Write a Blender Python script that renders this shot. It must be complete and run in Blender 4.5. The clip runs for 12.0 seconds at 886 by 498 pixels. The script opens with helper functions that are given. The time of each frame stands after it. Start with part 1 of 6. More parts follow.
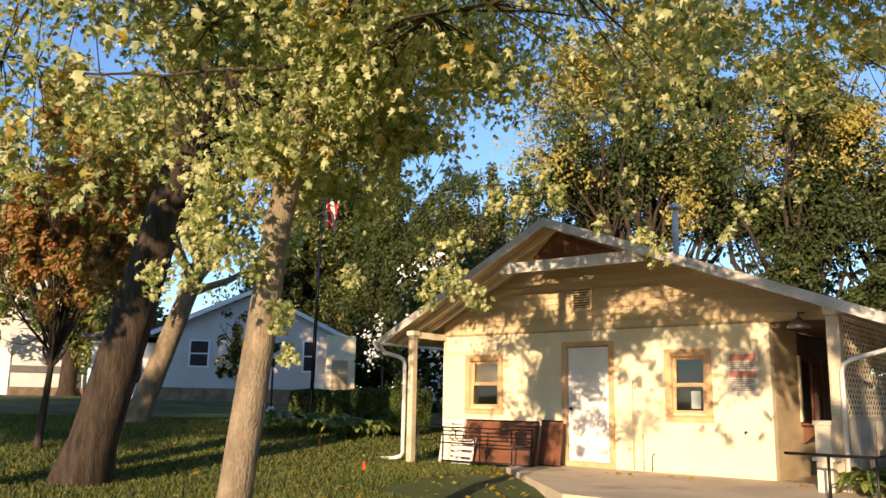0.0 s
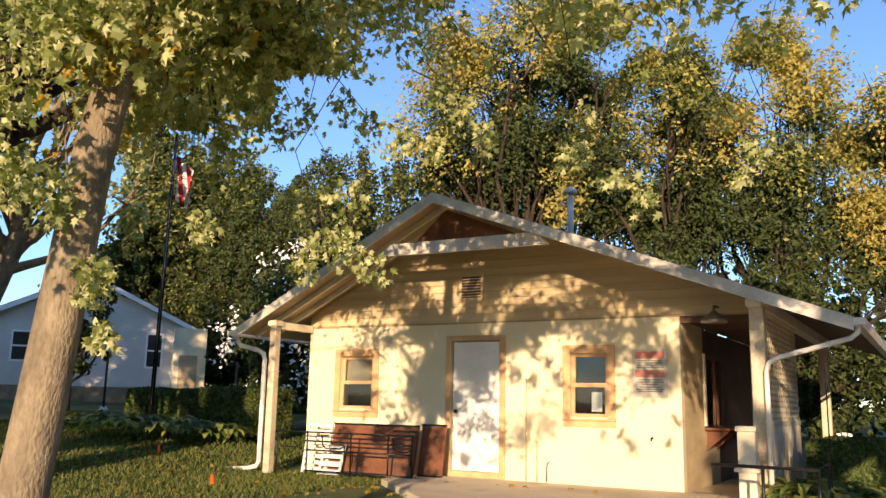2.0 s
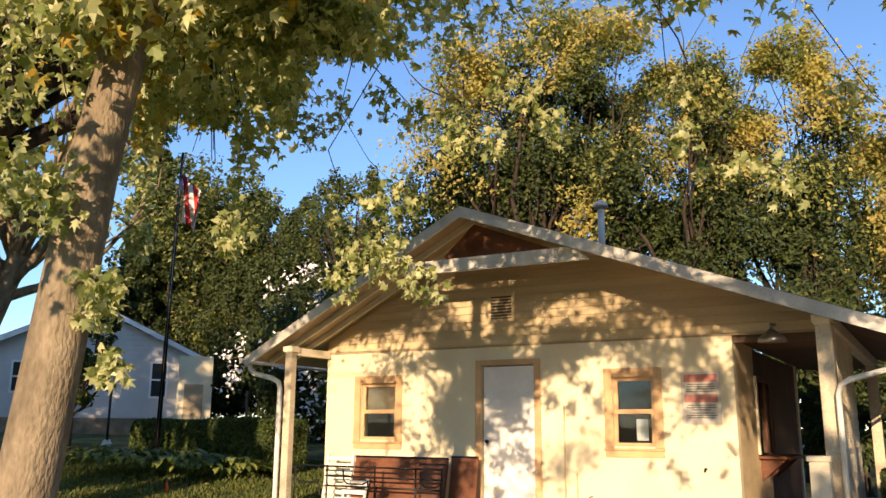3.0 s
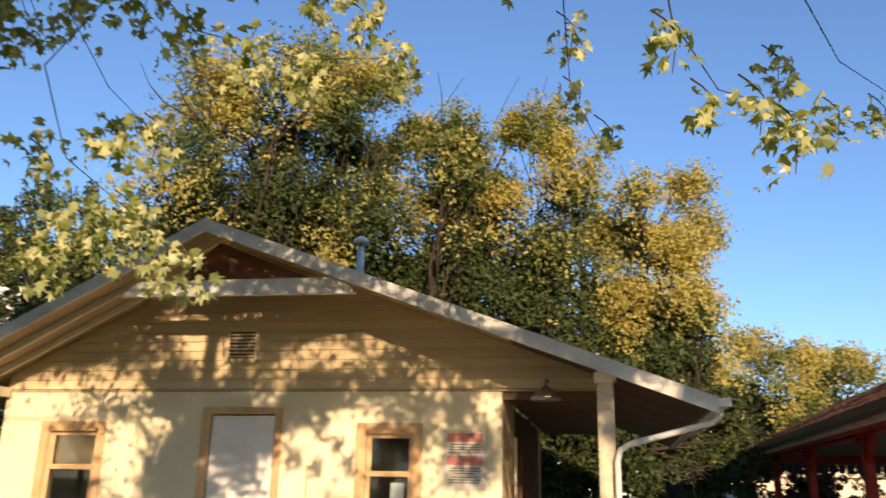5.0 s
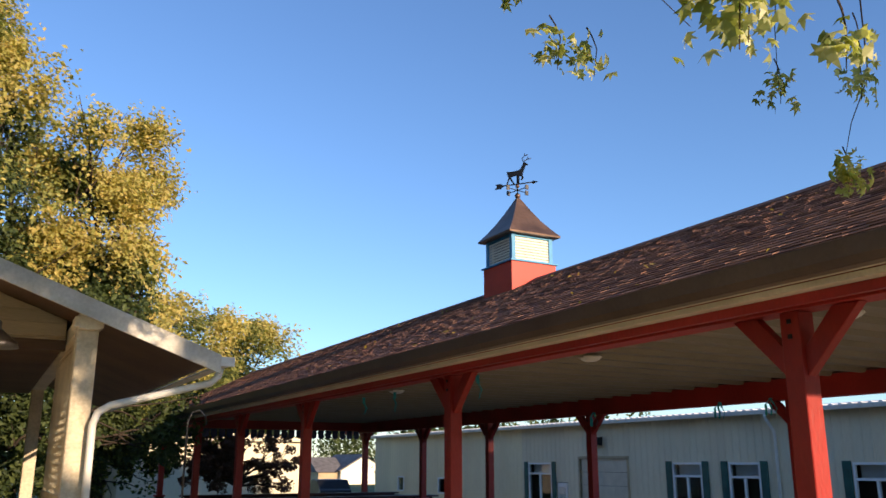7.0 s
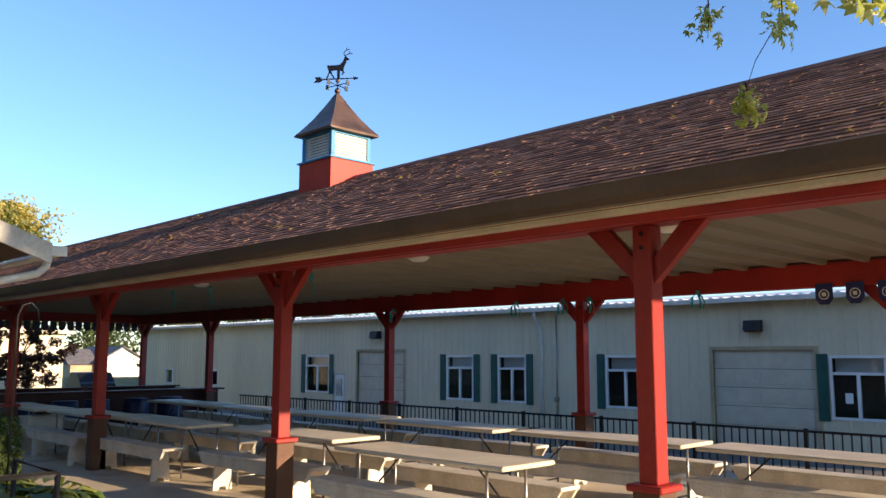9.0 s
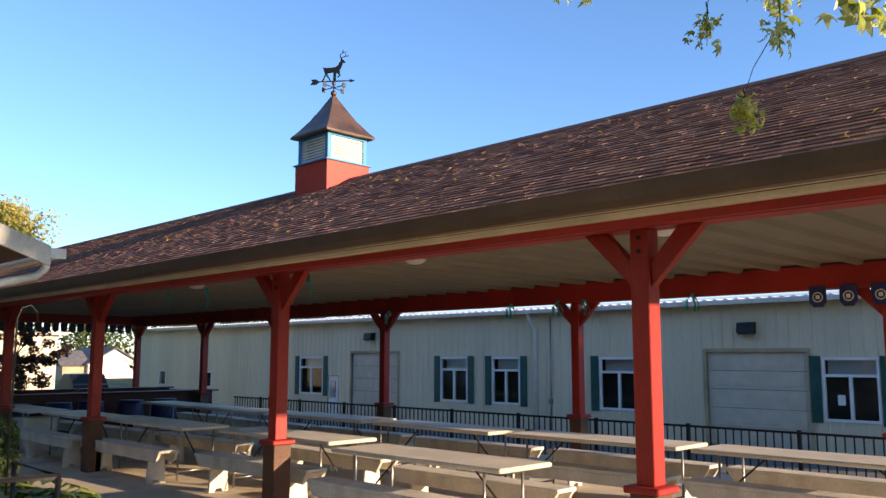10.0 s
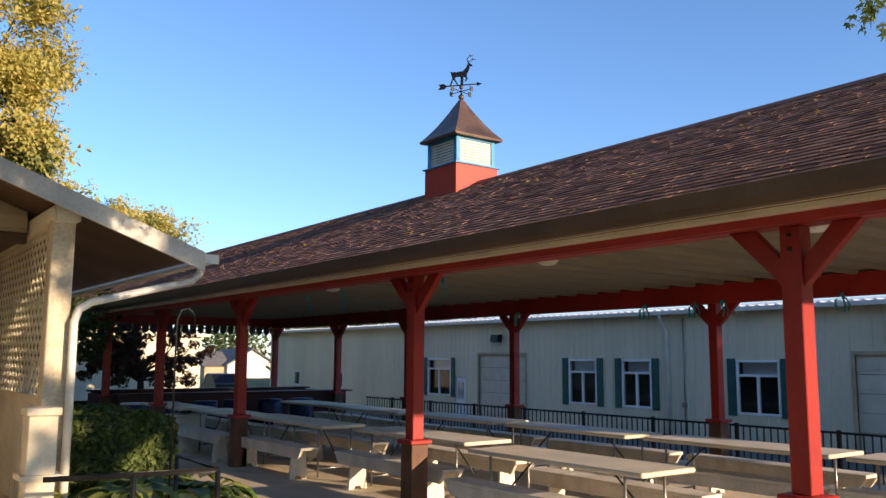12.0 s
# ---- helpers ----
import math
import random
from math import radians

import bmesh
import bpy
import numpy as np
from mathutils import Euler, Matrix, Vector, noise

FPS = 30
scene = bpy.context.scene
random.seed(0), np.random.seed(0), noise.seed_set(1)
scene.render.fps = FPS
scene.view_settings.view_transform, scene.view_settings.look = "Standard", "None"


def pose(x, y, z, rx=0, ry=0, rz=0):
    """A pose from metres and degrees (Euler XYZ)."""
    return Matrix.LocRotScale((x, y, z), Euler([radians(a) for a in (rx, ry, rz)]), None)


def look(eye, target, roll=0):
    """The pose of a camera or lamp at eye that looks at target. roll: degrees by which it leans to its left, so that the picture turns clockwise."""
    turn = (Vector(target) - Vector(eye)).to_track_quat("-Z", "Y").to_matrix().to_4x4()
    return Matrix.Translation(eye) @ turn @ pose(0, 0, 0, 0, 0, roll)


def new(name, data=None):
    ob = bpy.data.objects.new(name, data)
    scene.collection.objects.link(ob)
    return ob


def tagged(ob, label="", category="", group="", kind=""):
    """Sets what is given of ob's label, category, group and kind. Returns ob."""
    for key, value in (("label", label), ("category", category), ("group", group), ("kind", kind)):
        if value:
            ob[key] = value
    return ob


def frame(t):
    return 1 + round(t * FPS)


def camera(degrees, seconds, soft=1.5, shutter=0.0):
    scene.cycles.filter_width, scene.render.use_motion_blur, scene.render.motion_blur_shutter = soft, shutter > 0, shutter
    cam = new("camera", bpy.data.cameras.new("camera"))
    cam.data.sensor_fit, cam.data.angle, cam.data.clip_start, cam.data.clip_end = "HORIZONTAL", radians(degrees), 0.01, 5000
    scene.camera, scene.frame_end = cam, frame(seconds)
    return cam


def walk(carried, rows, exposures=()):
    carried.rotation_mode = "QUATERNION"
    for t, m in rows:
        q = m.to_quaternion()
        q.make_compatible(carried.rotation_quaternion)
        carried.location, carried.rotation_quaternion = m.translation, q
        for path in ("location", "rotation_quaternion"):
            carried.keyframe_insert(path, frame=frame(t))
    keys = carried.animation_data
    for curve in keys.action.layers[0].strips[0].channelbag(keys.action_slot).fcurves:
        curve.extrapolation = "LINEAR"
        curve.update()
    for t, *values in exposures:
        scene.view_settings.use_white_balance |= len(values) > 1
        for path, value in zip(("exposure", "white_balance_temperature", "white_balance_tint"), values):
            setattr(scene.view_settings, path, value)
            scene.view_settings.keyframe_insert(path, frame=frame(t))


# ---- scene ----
cam = camera(55.9, 12.0, shutter=0.15)
METRES, EYE, TILT, LEAN, TURN = 7.1, 1.48, 0.0, 0.0, 40.3
ROWS = [
    (0.0, 0.0, 0.0, 0.0, -0.18, 10.45, -0.99),
    (0.5, -0.0062, 0.0701, 0.0012, -2.58, 10.93, -0.75),
    (1.0, -0.0152, 0.1449, 0.0006, -5.88, 11.61, -0.94),
    (1.5, -0.0204, 0.213, 0.0013, -9.05, 11.11, -0.91),
    (2.0, -0.0264, 0.2793, 0.0055, -9.97, 10.55, -1.15),
    (2.5, -0.0431, 0.345, 0.0105, -9.47, 11.26, -0.34),
    (4.5, -0.059, 0.5936, 0.0204, -17.29, 16.11, -0.45),
    (5.0, -0.0454, 0.6479, 0.0211, -29.14, 16.34, -1.22),
    (5.5, -0.037, 0.6993, 0.0236, -43.89, 15.28, -0.8),
    (6.0, -0.021, 0.7477, 0.0215, -54.08, 14.92, 0.01),
    (6.5, -0.0137, 0.796, 0.0237, -61.26, 15.34, -0.3),
    (7.0, -0.015, 0.8477, 0.0275, -68.72, 14.42, -0.04),
    (7.5, -0.0102, 0.8931, 0.0252, -73.47, 12.48, -0.01),
    (9.5, -0.0493, 0.9572, 0.0333, -85.98, 6.8, -0.04),
    (10.0, -0.0498, 0.9574, 0.0332, -85.27, 7.38, -0.07),
    (10.5, -0.0508, 0.9614, 0.0329, -83.49, 7.28, -0.14),
    (11.0, -0.0506, 0.965, 0.0328, -81.35, 7.46, -0.15),
    (11.5, -0.0509, 0.9689, 0.033, -79.45, 7.62, -0.1),
    (12.0, -0.0536, 0.9729, 0.0326, -76.83, 7.48, -0.31),
]
walk(cam, [(t, pose(0, 0, EYE, TILT, LEAN, TURN) @ pose(METRES * x, METRES * y, METRES * z, 90 + pitch, roll, yaw)) for t, x, y, z, yaw, pitch, roll in ROWS], exposures=[(0.0, 0.90, 6900, 20), (1.0, 0.92, 6900, 20), (2.5, 0.82, 6900, 20), (4.5, 0.76, 6900, 20), (5.5, 0.66, 6750, 19), (6.5, 0.72, 6600, 19), (7.5, 0.88, 6500, 18), (9.5, 1.16, 6500, 18), (10.5, 1.12, 6500, 19), (11.5, 0.94, 6450, 19), (12.0, 0.92, 6450, 19)])

# world, sun, exposure
SUN = Vector((0.38, -1.14, 0.25)).normalized()
world = bpy.data.worlds.new("sky")
scene.world = world
world.use_nodes = True
wn = world.node_tree.nodes
sky = wn.new("ShaderNodeTexSky")
sky.sky_type = "NISHITA"
sky.sun_disc = False
sky.sun_elevation = math.asin(SUN.z)
sky.sun_rotation = math.atan2(SUN.x, SUN.y)
sky.altitude, sky.air_density, sky.dust_density, sky.ozone_density = 200, 1.0, 0.0, 4.2
wn["Background"].inputs[1].default_value = 0.15
world.node_tree.links.new(sky.outputs[0], wn["Background"].inputs[0])
sun = new("sun", bpy.data.lights.new("sun", "SUN"))
sun.data.energy, sun.data.angle, sun.data.color = 4.6, radians(0.5), (1.0, 0.78, 0.50)
sun.matrix_world = look(SUN * 50, (0, 0, 0))

# ---- materials ----
def material(name, base, rough=0.7, vary=0.12, scale=3.0, fine=40.0, bump=0.15, metal=0.0, dirt=None, stretch=(1, 1, 1), island=0.0, objvar=0.0, leafy=0.0, second=None, spec=0.4):
    """base colour with coarse and fine variation, bump, and per-piece change."""
    m = bpy.data.materials.new(name)
    m.use_nodes = True
    n, l = m.node_tree.nodes, m.node_tree.links
    b = n["Principled BSDF"]
    b.inputs["Roughness"].default_value, b.inputs["Metallic"].default_value = rough, metal
    b.inputs["Specular IOR Level"].default_value = spec
    co = n.new("ShaderNodeTexCoord")
    mp = n.new("ShaderNodeMapping")
    mp.inputs["Scale"].default_value = stretch
    l.new(co.outputs["Object"], mp.inputs[0])
    big, small = n.new("ShaderNodeTexNoise"), n.new("ShaderNodeTexNoise")
    for t, s, d in ((big, scale, 4), (small, fine, 3)):
        t.inputs["Scale"].default_value, t.inputs["Detail"].default_value = s, d
        l.new(mp.outputs[0], t.inputs["Vector"])
    def mixc(kind, fac, a, bb):
        x = n.new("ShaderNodeMix")
        x.data_type, x.blend_type = "RGBA", kind
        for s, v in ((x.inputs[0], fac), (x.inputs[6], a), (x.inputs[7], bb)):
            if isinstance(v, bpy.types.NodeSocket):
                l.new(v, s)
            else:
                s.default_value = v if isinstance(v, float) else (*v, 1)
        return x.outputs[2]
    def span(v, lo, hi, a=0.0, c=1.0):
        r = n.new("ShaderNodeMapRange")
        for i, q in enumerate((v, lo, hi, a, c)):
            if isinstance(q, bpy.types.NodeSocket):
                l.new(q, r.inputs[i])
            else:
                r.inputs[i].default_value = q
        return r.outputs[0]
    dark = tuple(c * (1 - 2.2 * vary) for c in base)
    lite = tuple(min(1, c * (1 + 1.2 * vary)) for c in base)
    col = mixc("MIX", span(big.outputs[0], 0.3, 0.7), dark, lite)
    col = mixc("MULTIPLY", span(small.outputs[0], 0.35, 0.65, 0.0, min(1.0, vary * 3)), col, (0.6, 0.58, 0.55))
    if dirt:
        col = mixc("MIX", span(big.outputs[0], 0.56, 0.68, 0.0, 0.75), col, dirt)
    if second and (island or objvar):
        src = n.new("ShaderNodeNewGeometry").outputs["Random Per Island"] if island else n.new("ShaderNodeObjectInfo").outputs["Random"]
        col = mixc("MIX", span(src, 0.5 - 0.5 * max(island, objvar), 0.5 + 0.5 * max(island, objvar)), col, second)
    if island and not second or objvar and not second:
        src = n.new("ShaderNodeNewGeometry").outputs["Random Per Island"] if island else n.new("ShaderNodeObjectInfo").outputs["Random"]
        hsv = n.new("ShaderNodeHueSaturation")
        l.new(col, hsv.inputs["Color"])
        l.new(span(src, 0.0, 1.0, 1 - max(island, objvar), 1 + max(island, objvar)), hsv.inputs["Value"])
        col = hsv.outputs[0]
    l.new(col, b.inputs["Base Color"])
    if bump:
        bn = n.new("ShaderNodeBump")
        bn.inputs["Strength"].default_value, bn.inputs["Distance"].default_value = bump, 0.02
        l.new(small.outputs[0], bn.inputs["Height"])
        l.new(bn.outputs[0], b.inputs["Normal"])
    if leafy:
        tr, ms = n.new("ShaderNodeBsdfTranslucent"), n.new("ShaderNodeMixShader")
        l.new(mixc("MULTIPLY", 1.0, col, (1.5, 1.6, 0.6)), tr.inputs[0])
        ms.inputs[0].default_value = leafy
        l.new(b.outputs[0], ms.inputs[1])
        l.new(tr.outputs[0], ms.inputs[2])
        l.new(ms.outputs[0], n["Material Output"].inputs[0])
    return m

def glass(name, tint=(0.9, 0.95, 0.95), rough=0.02):
    m = bpy.data.materials.new(name)
    m.use_nodes = True
    b = m.node_tree.nodes["Principled BSDF"]
    b.inputs["Base Color"].default_value = (*tint, 1)
    b.inputs["Roughness"].default_value = rough
    b.inputs["Transmission Weight"].default_value = 1.0
    b.inputs["IOR"].default_value = 1.45
    return m

M_GRASS = material("grass", (0.085, 0.125, 0.025), 0.9, 0.3, 0.6, 30, 0.6, dirt=(0.13, 0.12, 0.04))
M_BLADE = material("grass_blades", (0.075, 0.12, 0.02), 0.7, 0.2, 1.0, 20, 0.0, island=0.45, second=(0.16, 0.17, 0.05), leafy=0.3)
M_CONC = material("concrete", (0.66, 0.56, 0.41), 0.85, 0.13, 0.8, 60, 0.25, dirt=(0.30, 0.27, 0.22))
M_STUCCO = material("cream_painted_block", (0.80, 0.71, 0.50), 0.75, 0.05, 1.2, 70, 0.25)
M_SIDING = material("tan_painted_boards", (0.62, 0.49, 0.30), 0.7, 0.10, 1.5, 50, 0.2, stretch=(0.3, 1, 3), objvar=0.06)
M_CREAM = material("cream_painted_wood", (0.78, 0.70, 0.53), 0.6, 0.08, 2.0, 40, 0.15)
M_POST = material("weathered_cream_post", (0.66, 0.57, 0.42), 0.75, 0.18, 2.5, 40, 0.25, dirt=(0.40, 0.33, 0.24))
M_SOFFIT = material("tan_soffit_boards", (0.50, 0.39, 0.24), 0.7, 0.12, 1.5, 30, 0.2, stretch=(0.3, 1, 1))
M_FASCIA = material("weathered_white_fascia", (0.72, 0.68, 0.60), 0.6, 0.13, 2.5, 40, 0.2)
M_TRIM = material("peach_window_trim", (0.66, 0.42, 0.22), 0.6, 0.09, 3, 50, 0.15)
M_GARAGE = material("almond_garage_door", (0.62, 0.55, 0.43), 0.5, 0.05, 3, 30, 0.04)
M_WHITEDOOR = material("white_painted_door", (0.80, 0.78, 0.74), 0.5, 0.05, 2, 40, 0.08)
M_PVC = material("white_enamel_gutter", (0.78, 0.76, 0.70), 0.4, 0.07, 3, 30, 0.05)
M_DARKROOF = material("dark_hut_shingles", (0.09, 0.075, 0.065), 0.9, 0.25, 2, 60, 0.4, objvar=0.3)
M_RED = material("red_painted_timber", (0.38, 0.022, 0.015), 0.5, 0.12, 1.6, 35, 0.2, stretch=(1, 1, 0.4))
M_BASE = material("brown_post_base", (0.15, 0.065, 0.035), 0.55, 0.14, 2, 35, 0.2)
M_BROWN = material("brown_metal_trim", (0.11, 0.070, 0.048), 0.4, 0.1, 2, 30, 0.05)
M_SHINGLE = material("brown_asphalt_shingle", (0.48, 0.26, 0.18), 0.95, 0.12, 3, 90, 0.5, objvar=1.0, second=(0.17, 0.09, 0.07), spec=0.05)
M_SHINGLE_REST = material("brown_asphalt_shingle_rest", (0.48, 0.26, 0.18), 0.95, 0.12, 3, 90, 0.5, island=1.0, second=(0.17, 0.09, 0.07), spec=0.05)
M_UNDERROOF = material("dark_shingle_underlayer", (0.16, 0.088, 0.068), 0.95, 0.2, 4, 90, 0.4, spec=0.05)
# cream metal, darkened so its colour carries the shade under the roof
M_CEIL = material("ribbed_ceiling_shade_painted", (0.26, 0.23, 0.17), 0.45, 0.06, 1, 25, 0.05)
M_YARD = material("dark_yard_asphalt", (0.17, 0.155, 0.13), 0.92, 0.2, 0.7, 50, 0.4, dirt=(0.12, 0.105, 0.085))
# brighter cream than M_METALWALL: sunlight on the far wall put into its colour
M_SUNCREAMWALL = material("sun_painted_siding", (0.80, 0.70, 0.46), 0.5, 0.05, 0.6, 20, 0.04, stretch=(1, 1, 0.2))
M_WHITEROOF = material("white_metal_roof", (0.84, 0.83, 0.80), 0.5, 0.05, 0.8, 25, 0.04)
M_METALWALL = material("white_metal_siding", (0.72, 0.63, 0.45), 0.5, 0.05, 0.6, 20, 0.04, stretch=(1, 1, 0.2))
M_WHITE = material("white_vinyl", (0.80, 0.80, 0.78), 0.4, 0.04, 3, 30, 0.04)
M_SHUTTER = material("green_shutter", (0.018, 0.10, 0.085), 0.55, 0.12, 3, 30, 0.1)
M_BLACK = material("black_painted_iron", (0.018, 0.018, 0.020), 0.4, 0.2, 5, 40, 0.1, metal=0.3)
M_TABLE = material("cream_plastic_table", (0.74, 0.66, 0.51), 0.45, 0.08, 2, 40, 0.08)
M_BENCH = material("white_painted_bench", (0.80, 0.74, 0.63), 0.55, 0.12, 2.5, 40, 0.15, dirt=(0.55, 0.49, 0.40))
M_STEEL = material("grey_steel_tube", (0.35, 0.34, 0.33), 0.35, 0.1, 5, 40, 0.05, metal=0.8)
M_COPPER = material("aged_bronze_sheet", (0.17, 0.105, 0.075), 0.42, 0.22, 2.5, 20, 0.1, metal=0.35)
M_BLUE = material("blue_trim_paint", (0.05, 0.30, 0.55), 0.5, 0.08, 3, 40, 0.1)
M_LOUVRE = material("cream_louvre", (0.84, 0.81, 0.68), 0.5, 0.05, 3, 40, 0.05)
M_CUPRED = material("cupola_red", (0.60, 0.045, 0.025), 0.5, 0.06, 2, 30, 0.05)
M_BARK = material("grey_brown_bark", (0.27, 0.215, 0.145), 0.95, 0.18, 5, 26, 0.8, stretch=(2, 2, 0.9))
M_BARKD = material("dark_bark", (0.060, 0.043, 0.030), 0.95, 0.3, 4, 18, 1.0, stretch=(3, 3, 0.5))
M_LEAF = material("maple_leaf", (0.20, 0.25, 0.075), 0.40, 0.1, 2, 30, 0.0, island=0.8, second=(0.58, 0.57, 0.32), leafy=0.4)
# lighter yellow leaf that carries sunlight in its colour
M_LEAFSUN = material("sun_painted_leaf", (0.56, 0.50, 0.15), 0.45, 0.1, 2, 30, 0.0, island=0.6, second=(0.34, 0.36, 0.12), leafy=0.35)
M_LEAFY = material("yellow_leaf", (0.42, 0.27, 0.03), 0.55, 0.15, 2, 30, 0.0, island=0.5, second=(0.30, 0.26, 0.06), leafy=0.35)
M_LEAFMIX = material("turning_leaf", (0.14, 0.165, 0.045), 0.6, 0.2, 0.30, 30, 0.0, island=0.45, second=(0.27, 0.27, 0.07), leafy=0.35, dirt=(0.44, 0.40, 0.12))
M_LEAFGOLD = material("golden_leaf", (0.58, 0.45, 0.14), 0.6, 0.2, 0.4, 30, 0.0, island=0.5, second=(0.40, 0.36, 0.10), leafy=0.35)
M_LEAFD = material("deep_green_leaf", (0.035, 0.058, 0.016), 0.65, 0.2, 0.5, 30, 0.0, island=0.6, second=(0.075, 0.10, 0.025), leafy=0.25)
M_LEAFRED = material("russet_leaf", (0.40, 0.17, 0.07), 0.6, 0.2, 0.6, 30, 0.0, island=0.7, second=(0.36, 0.24, 0.09), leafy=0.3, dirt=(0.34, 0.06, 0.03))
M_LEAFPURPLE = material("purple_leaf", (0.11, 0.055, 0.04), 0.6, 0.2, 1, 30, 0.0, island=0.6, second=(0.10, 0.05, 0.03), leafy=0.2)
M_HEDGE = material("clipped_hedge_leaf", (0.045, 0.075, 0.018), 0.6, 0.2, 2, 30, 0.0, island=0.6, second=(0.11, 0.15, 0.035), leafy=0.25)
M_HOSTA = material("hosta_leaf", (0.08, 0.14, 0.03), 0.5, 0.2, 3, 20, 0.0, island=0.7, second=(0.30, 0.32, 0.07), leafy=0.25)
M_HOUSE = material("white_clapboard", (0.60, 0.59, 0.57), 0.6, 0.06, 1, 30, 0.1)
M_STONE = material("brown_foundation_stone", (0.24, 0.17, 0.11), 0.9, 0.2, 3, 30, 0.5, objvar=0.3)
M_GREYROOF = material("grey_house_shingles", (0.16, 0.15, 0.15), 0.9, 0.15, 2, 40, 0.4)
M_RUST = material("rusty_brown_sheet", (0.20, 0.075, 0.035), 0.65, 0.2, 2.5, 30, 0.2)
# soffit brown, also the painted shade on the hatch wall and front beam
M_SOFFITSHADE = material("brown_soffit_and_shade", (0.13, 0.075, 0.045), 0.7, 0.15, 1.5, 30, 0.2, stretch=(0.3, 1, 1))
M_MAROON = material("dark_maroon_paint", (0.065, 0.012, 0.010), 0.55, 0.15, 2, 35, 0.15)
# dark colour that stands in for missing light inside things
M_INNERSHADE = material("painted_inner_shade", (0.10, 0.085, 0.07), 0.9, 0.1, 1, 20, 0.0)
M_SIGN = material("grey_sign_sheet", (0.55, 0.52, 0.46), 0.5, 0.05, 3, 30, 0.0)
M_SIGNRED = material("red_sign_band", (0.52, 0.20, 0.16), 0.5, 0.08, 5, 30, 0.0)
M_INK = material("black_ink", (0.05, 0.045, 0.04), 0.6, 0.1, 5, 30, 0.0)
M_PRINT = material("faded_print", (0.20, 0.18, 0.15), 0.7, 0.1, 5, 30, 0.0)
M_PAPER = material("white_paper", (0.80, 0.80, 0.77), 0.7, 0.03, 5, 30, 0.0)
M_BINBLUE = material("navy_plastic", (0.012, 0.025, 0.10), 0.4, 0.12, 3, 30, 0.05)
M_FLAGRED = material("flag_red_cloth", (0.55, 0.04, 0.05), 0.8, 0.1, 4, 40, 0.1)
M_FLAGBLUE = material("flag_blue_cloth", (0.03, 0.04, 0.16), 0.8, 0.1, 4, 40, 0.1)
M_TEAL = material("teal_ribbon", (0.04, 0.42, 0.46), 0.6, 0.1, 4, 40, 0.0)
M_ORANGE = material("orange_marker_plastic", (0.85, 0.10, 0.02), 0.5, 0.05, 4, 30, 0.0)
M_SOIL = material("brown_mulch", (0.07, 0.045, 0.028), 0.95, 0.3, 6, 50, 0.8)
M_CLEARGLASS = glass("window_glass")

# ---- building helpers ----
def box(bm, x0, x1, y0, y1, z0, z1, m=None):
    vs = [bm.verts.new((m @ Vector(p)) if m else p) for p in ((x0, y0, z0), (x1, y0, z0), (x1, y1, z0), (x0, y1, z0), (x0, y0, z1), (x1, y0, z1), (x1, y1, z1), (x0, y1, z1))]
    for f in ((3, 2, 1, 0), (4, 5, 6, 7), (0, 1, 5, 4), (1, 2, 6, 5), (2, 3, 7, 6), (3, 0, 4, 7)):
        bm.faces.new([vs[i] for i in f])

def beam(bm, a, b, w, h, up=(0, 0, 1)):
    """a bar of section w x h from a to b."""
    a, b = Vector(a), Vector(b)
    d = (b - a).normalized()
    s = d.cross(Vector(up))
    s = s.normalized() if s.length > 1e-4 else Vector((1, 0, 0))
    u = s.cross(d)
    r = []
    for p in (a, b):
        r.append([bm.verts.new(p + s * i * w / 2 + u * j * h / 2) for i, j in ((-1, -1), (1, -1), (1, 1), (-1, 1))])
    bm.faces.new(r[0][::-1]), bm.faces.new(r[1])
    for i in range(4):
        bm.faces.new((r[0][i], r[0][(i + 1) % 4], r[1][(i + 1) % 4], r[1][i]))

def tube(bm, pts, radii, sides=8, cap=True):
    pts = [Vector(p) for p in pts]
    radii = radii if isinstance(radii, (list, tuple)) else [radii] * len(pts)
    rings, ref = [], Vector((0.31, 0.95, 0.05))
    for i, p in enumerate(pts):
        d = (pts[min(i + 1, len(pts) - 1)] - pts[max(i - 1, 0)]).normalized()
        s = d.cross(ref if abs(d.dot(ref)) < 0.9 else Vector((1, 0, 0))).normalized()
        u = s.cross(d)
        rings.append([bm.verts.new(p + (s * math.cos(k * math.tau / sides) + u * math.sin(k * math.tau / sides)) * radii[i]) for k in range(sides)])
    for a, b in zip(rings, rings[1:]):
        for k in range(sides):
            bm.faces.new((a[k], b[k], b[(k + 1) % sides], a[(k + 1) % sides]))
    if cap:
        bm.faces.new(rings[0]), bm.faces.new(rings[-1][::-1])

def prism(bm, poly, axis, a, b):
    """an outline (pairs) drawn out along axis 'x', 'y' or 'z' from a to b."""
    def at(p, q):
        return {"x": (q, p[0], p[1]), "y": (p[0], q, p[1]), "z": (p[0], p[1], q)}[axis]
    r0, r1 = [bm.verts.new(at(p, a)) for p in poly], [bm.verts.new(at(p, b)) for p in poly]
    n = len(poly)
    for f in [r0[::-1], r1] + [(r0[i], r0[(i + 1) % n], r1[(i + 1) % n], r1[i]) for i in range(n)]:
        bm.faces.new(f)

def mesh_of(bm, name, mat, bevel=0.0, smooth=False):
    if bevel:
        bmesh.ops.bevel(bm, geom=bm.edges[:], offset=bevel, segments=1, affect="EDGES", clamp_overlap=True)
    bmesh.ops.recalc_face_normals(bm, faces=bm.faces[:])
    me = bpy.data.meshes.new(name)
    bm.to_mesh(me)
    bm.free()
    for f in me.polygons:
        f.use_smooth = smooth
    me.materials.append(mat)
    return me

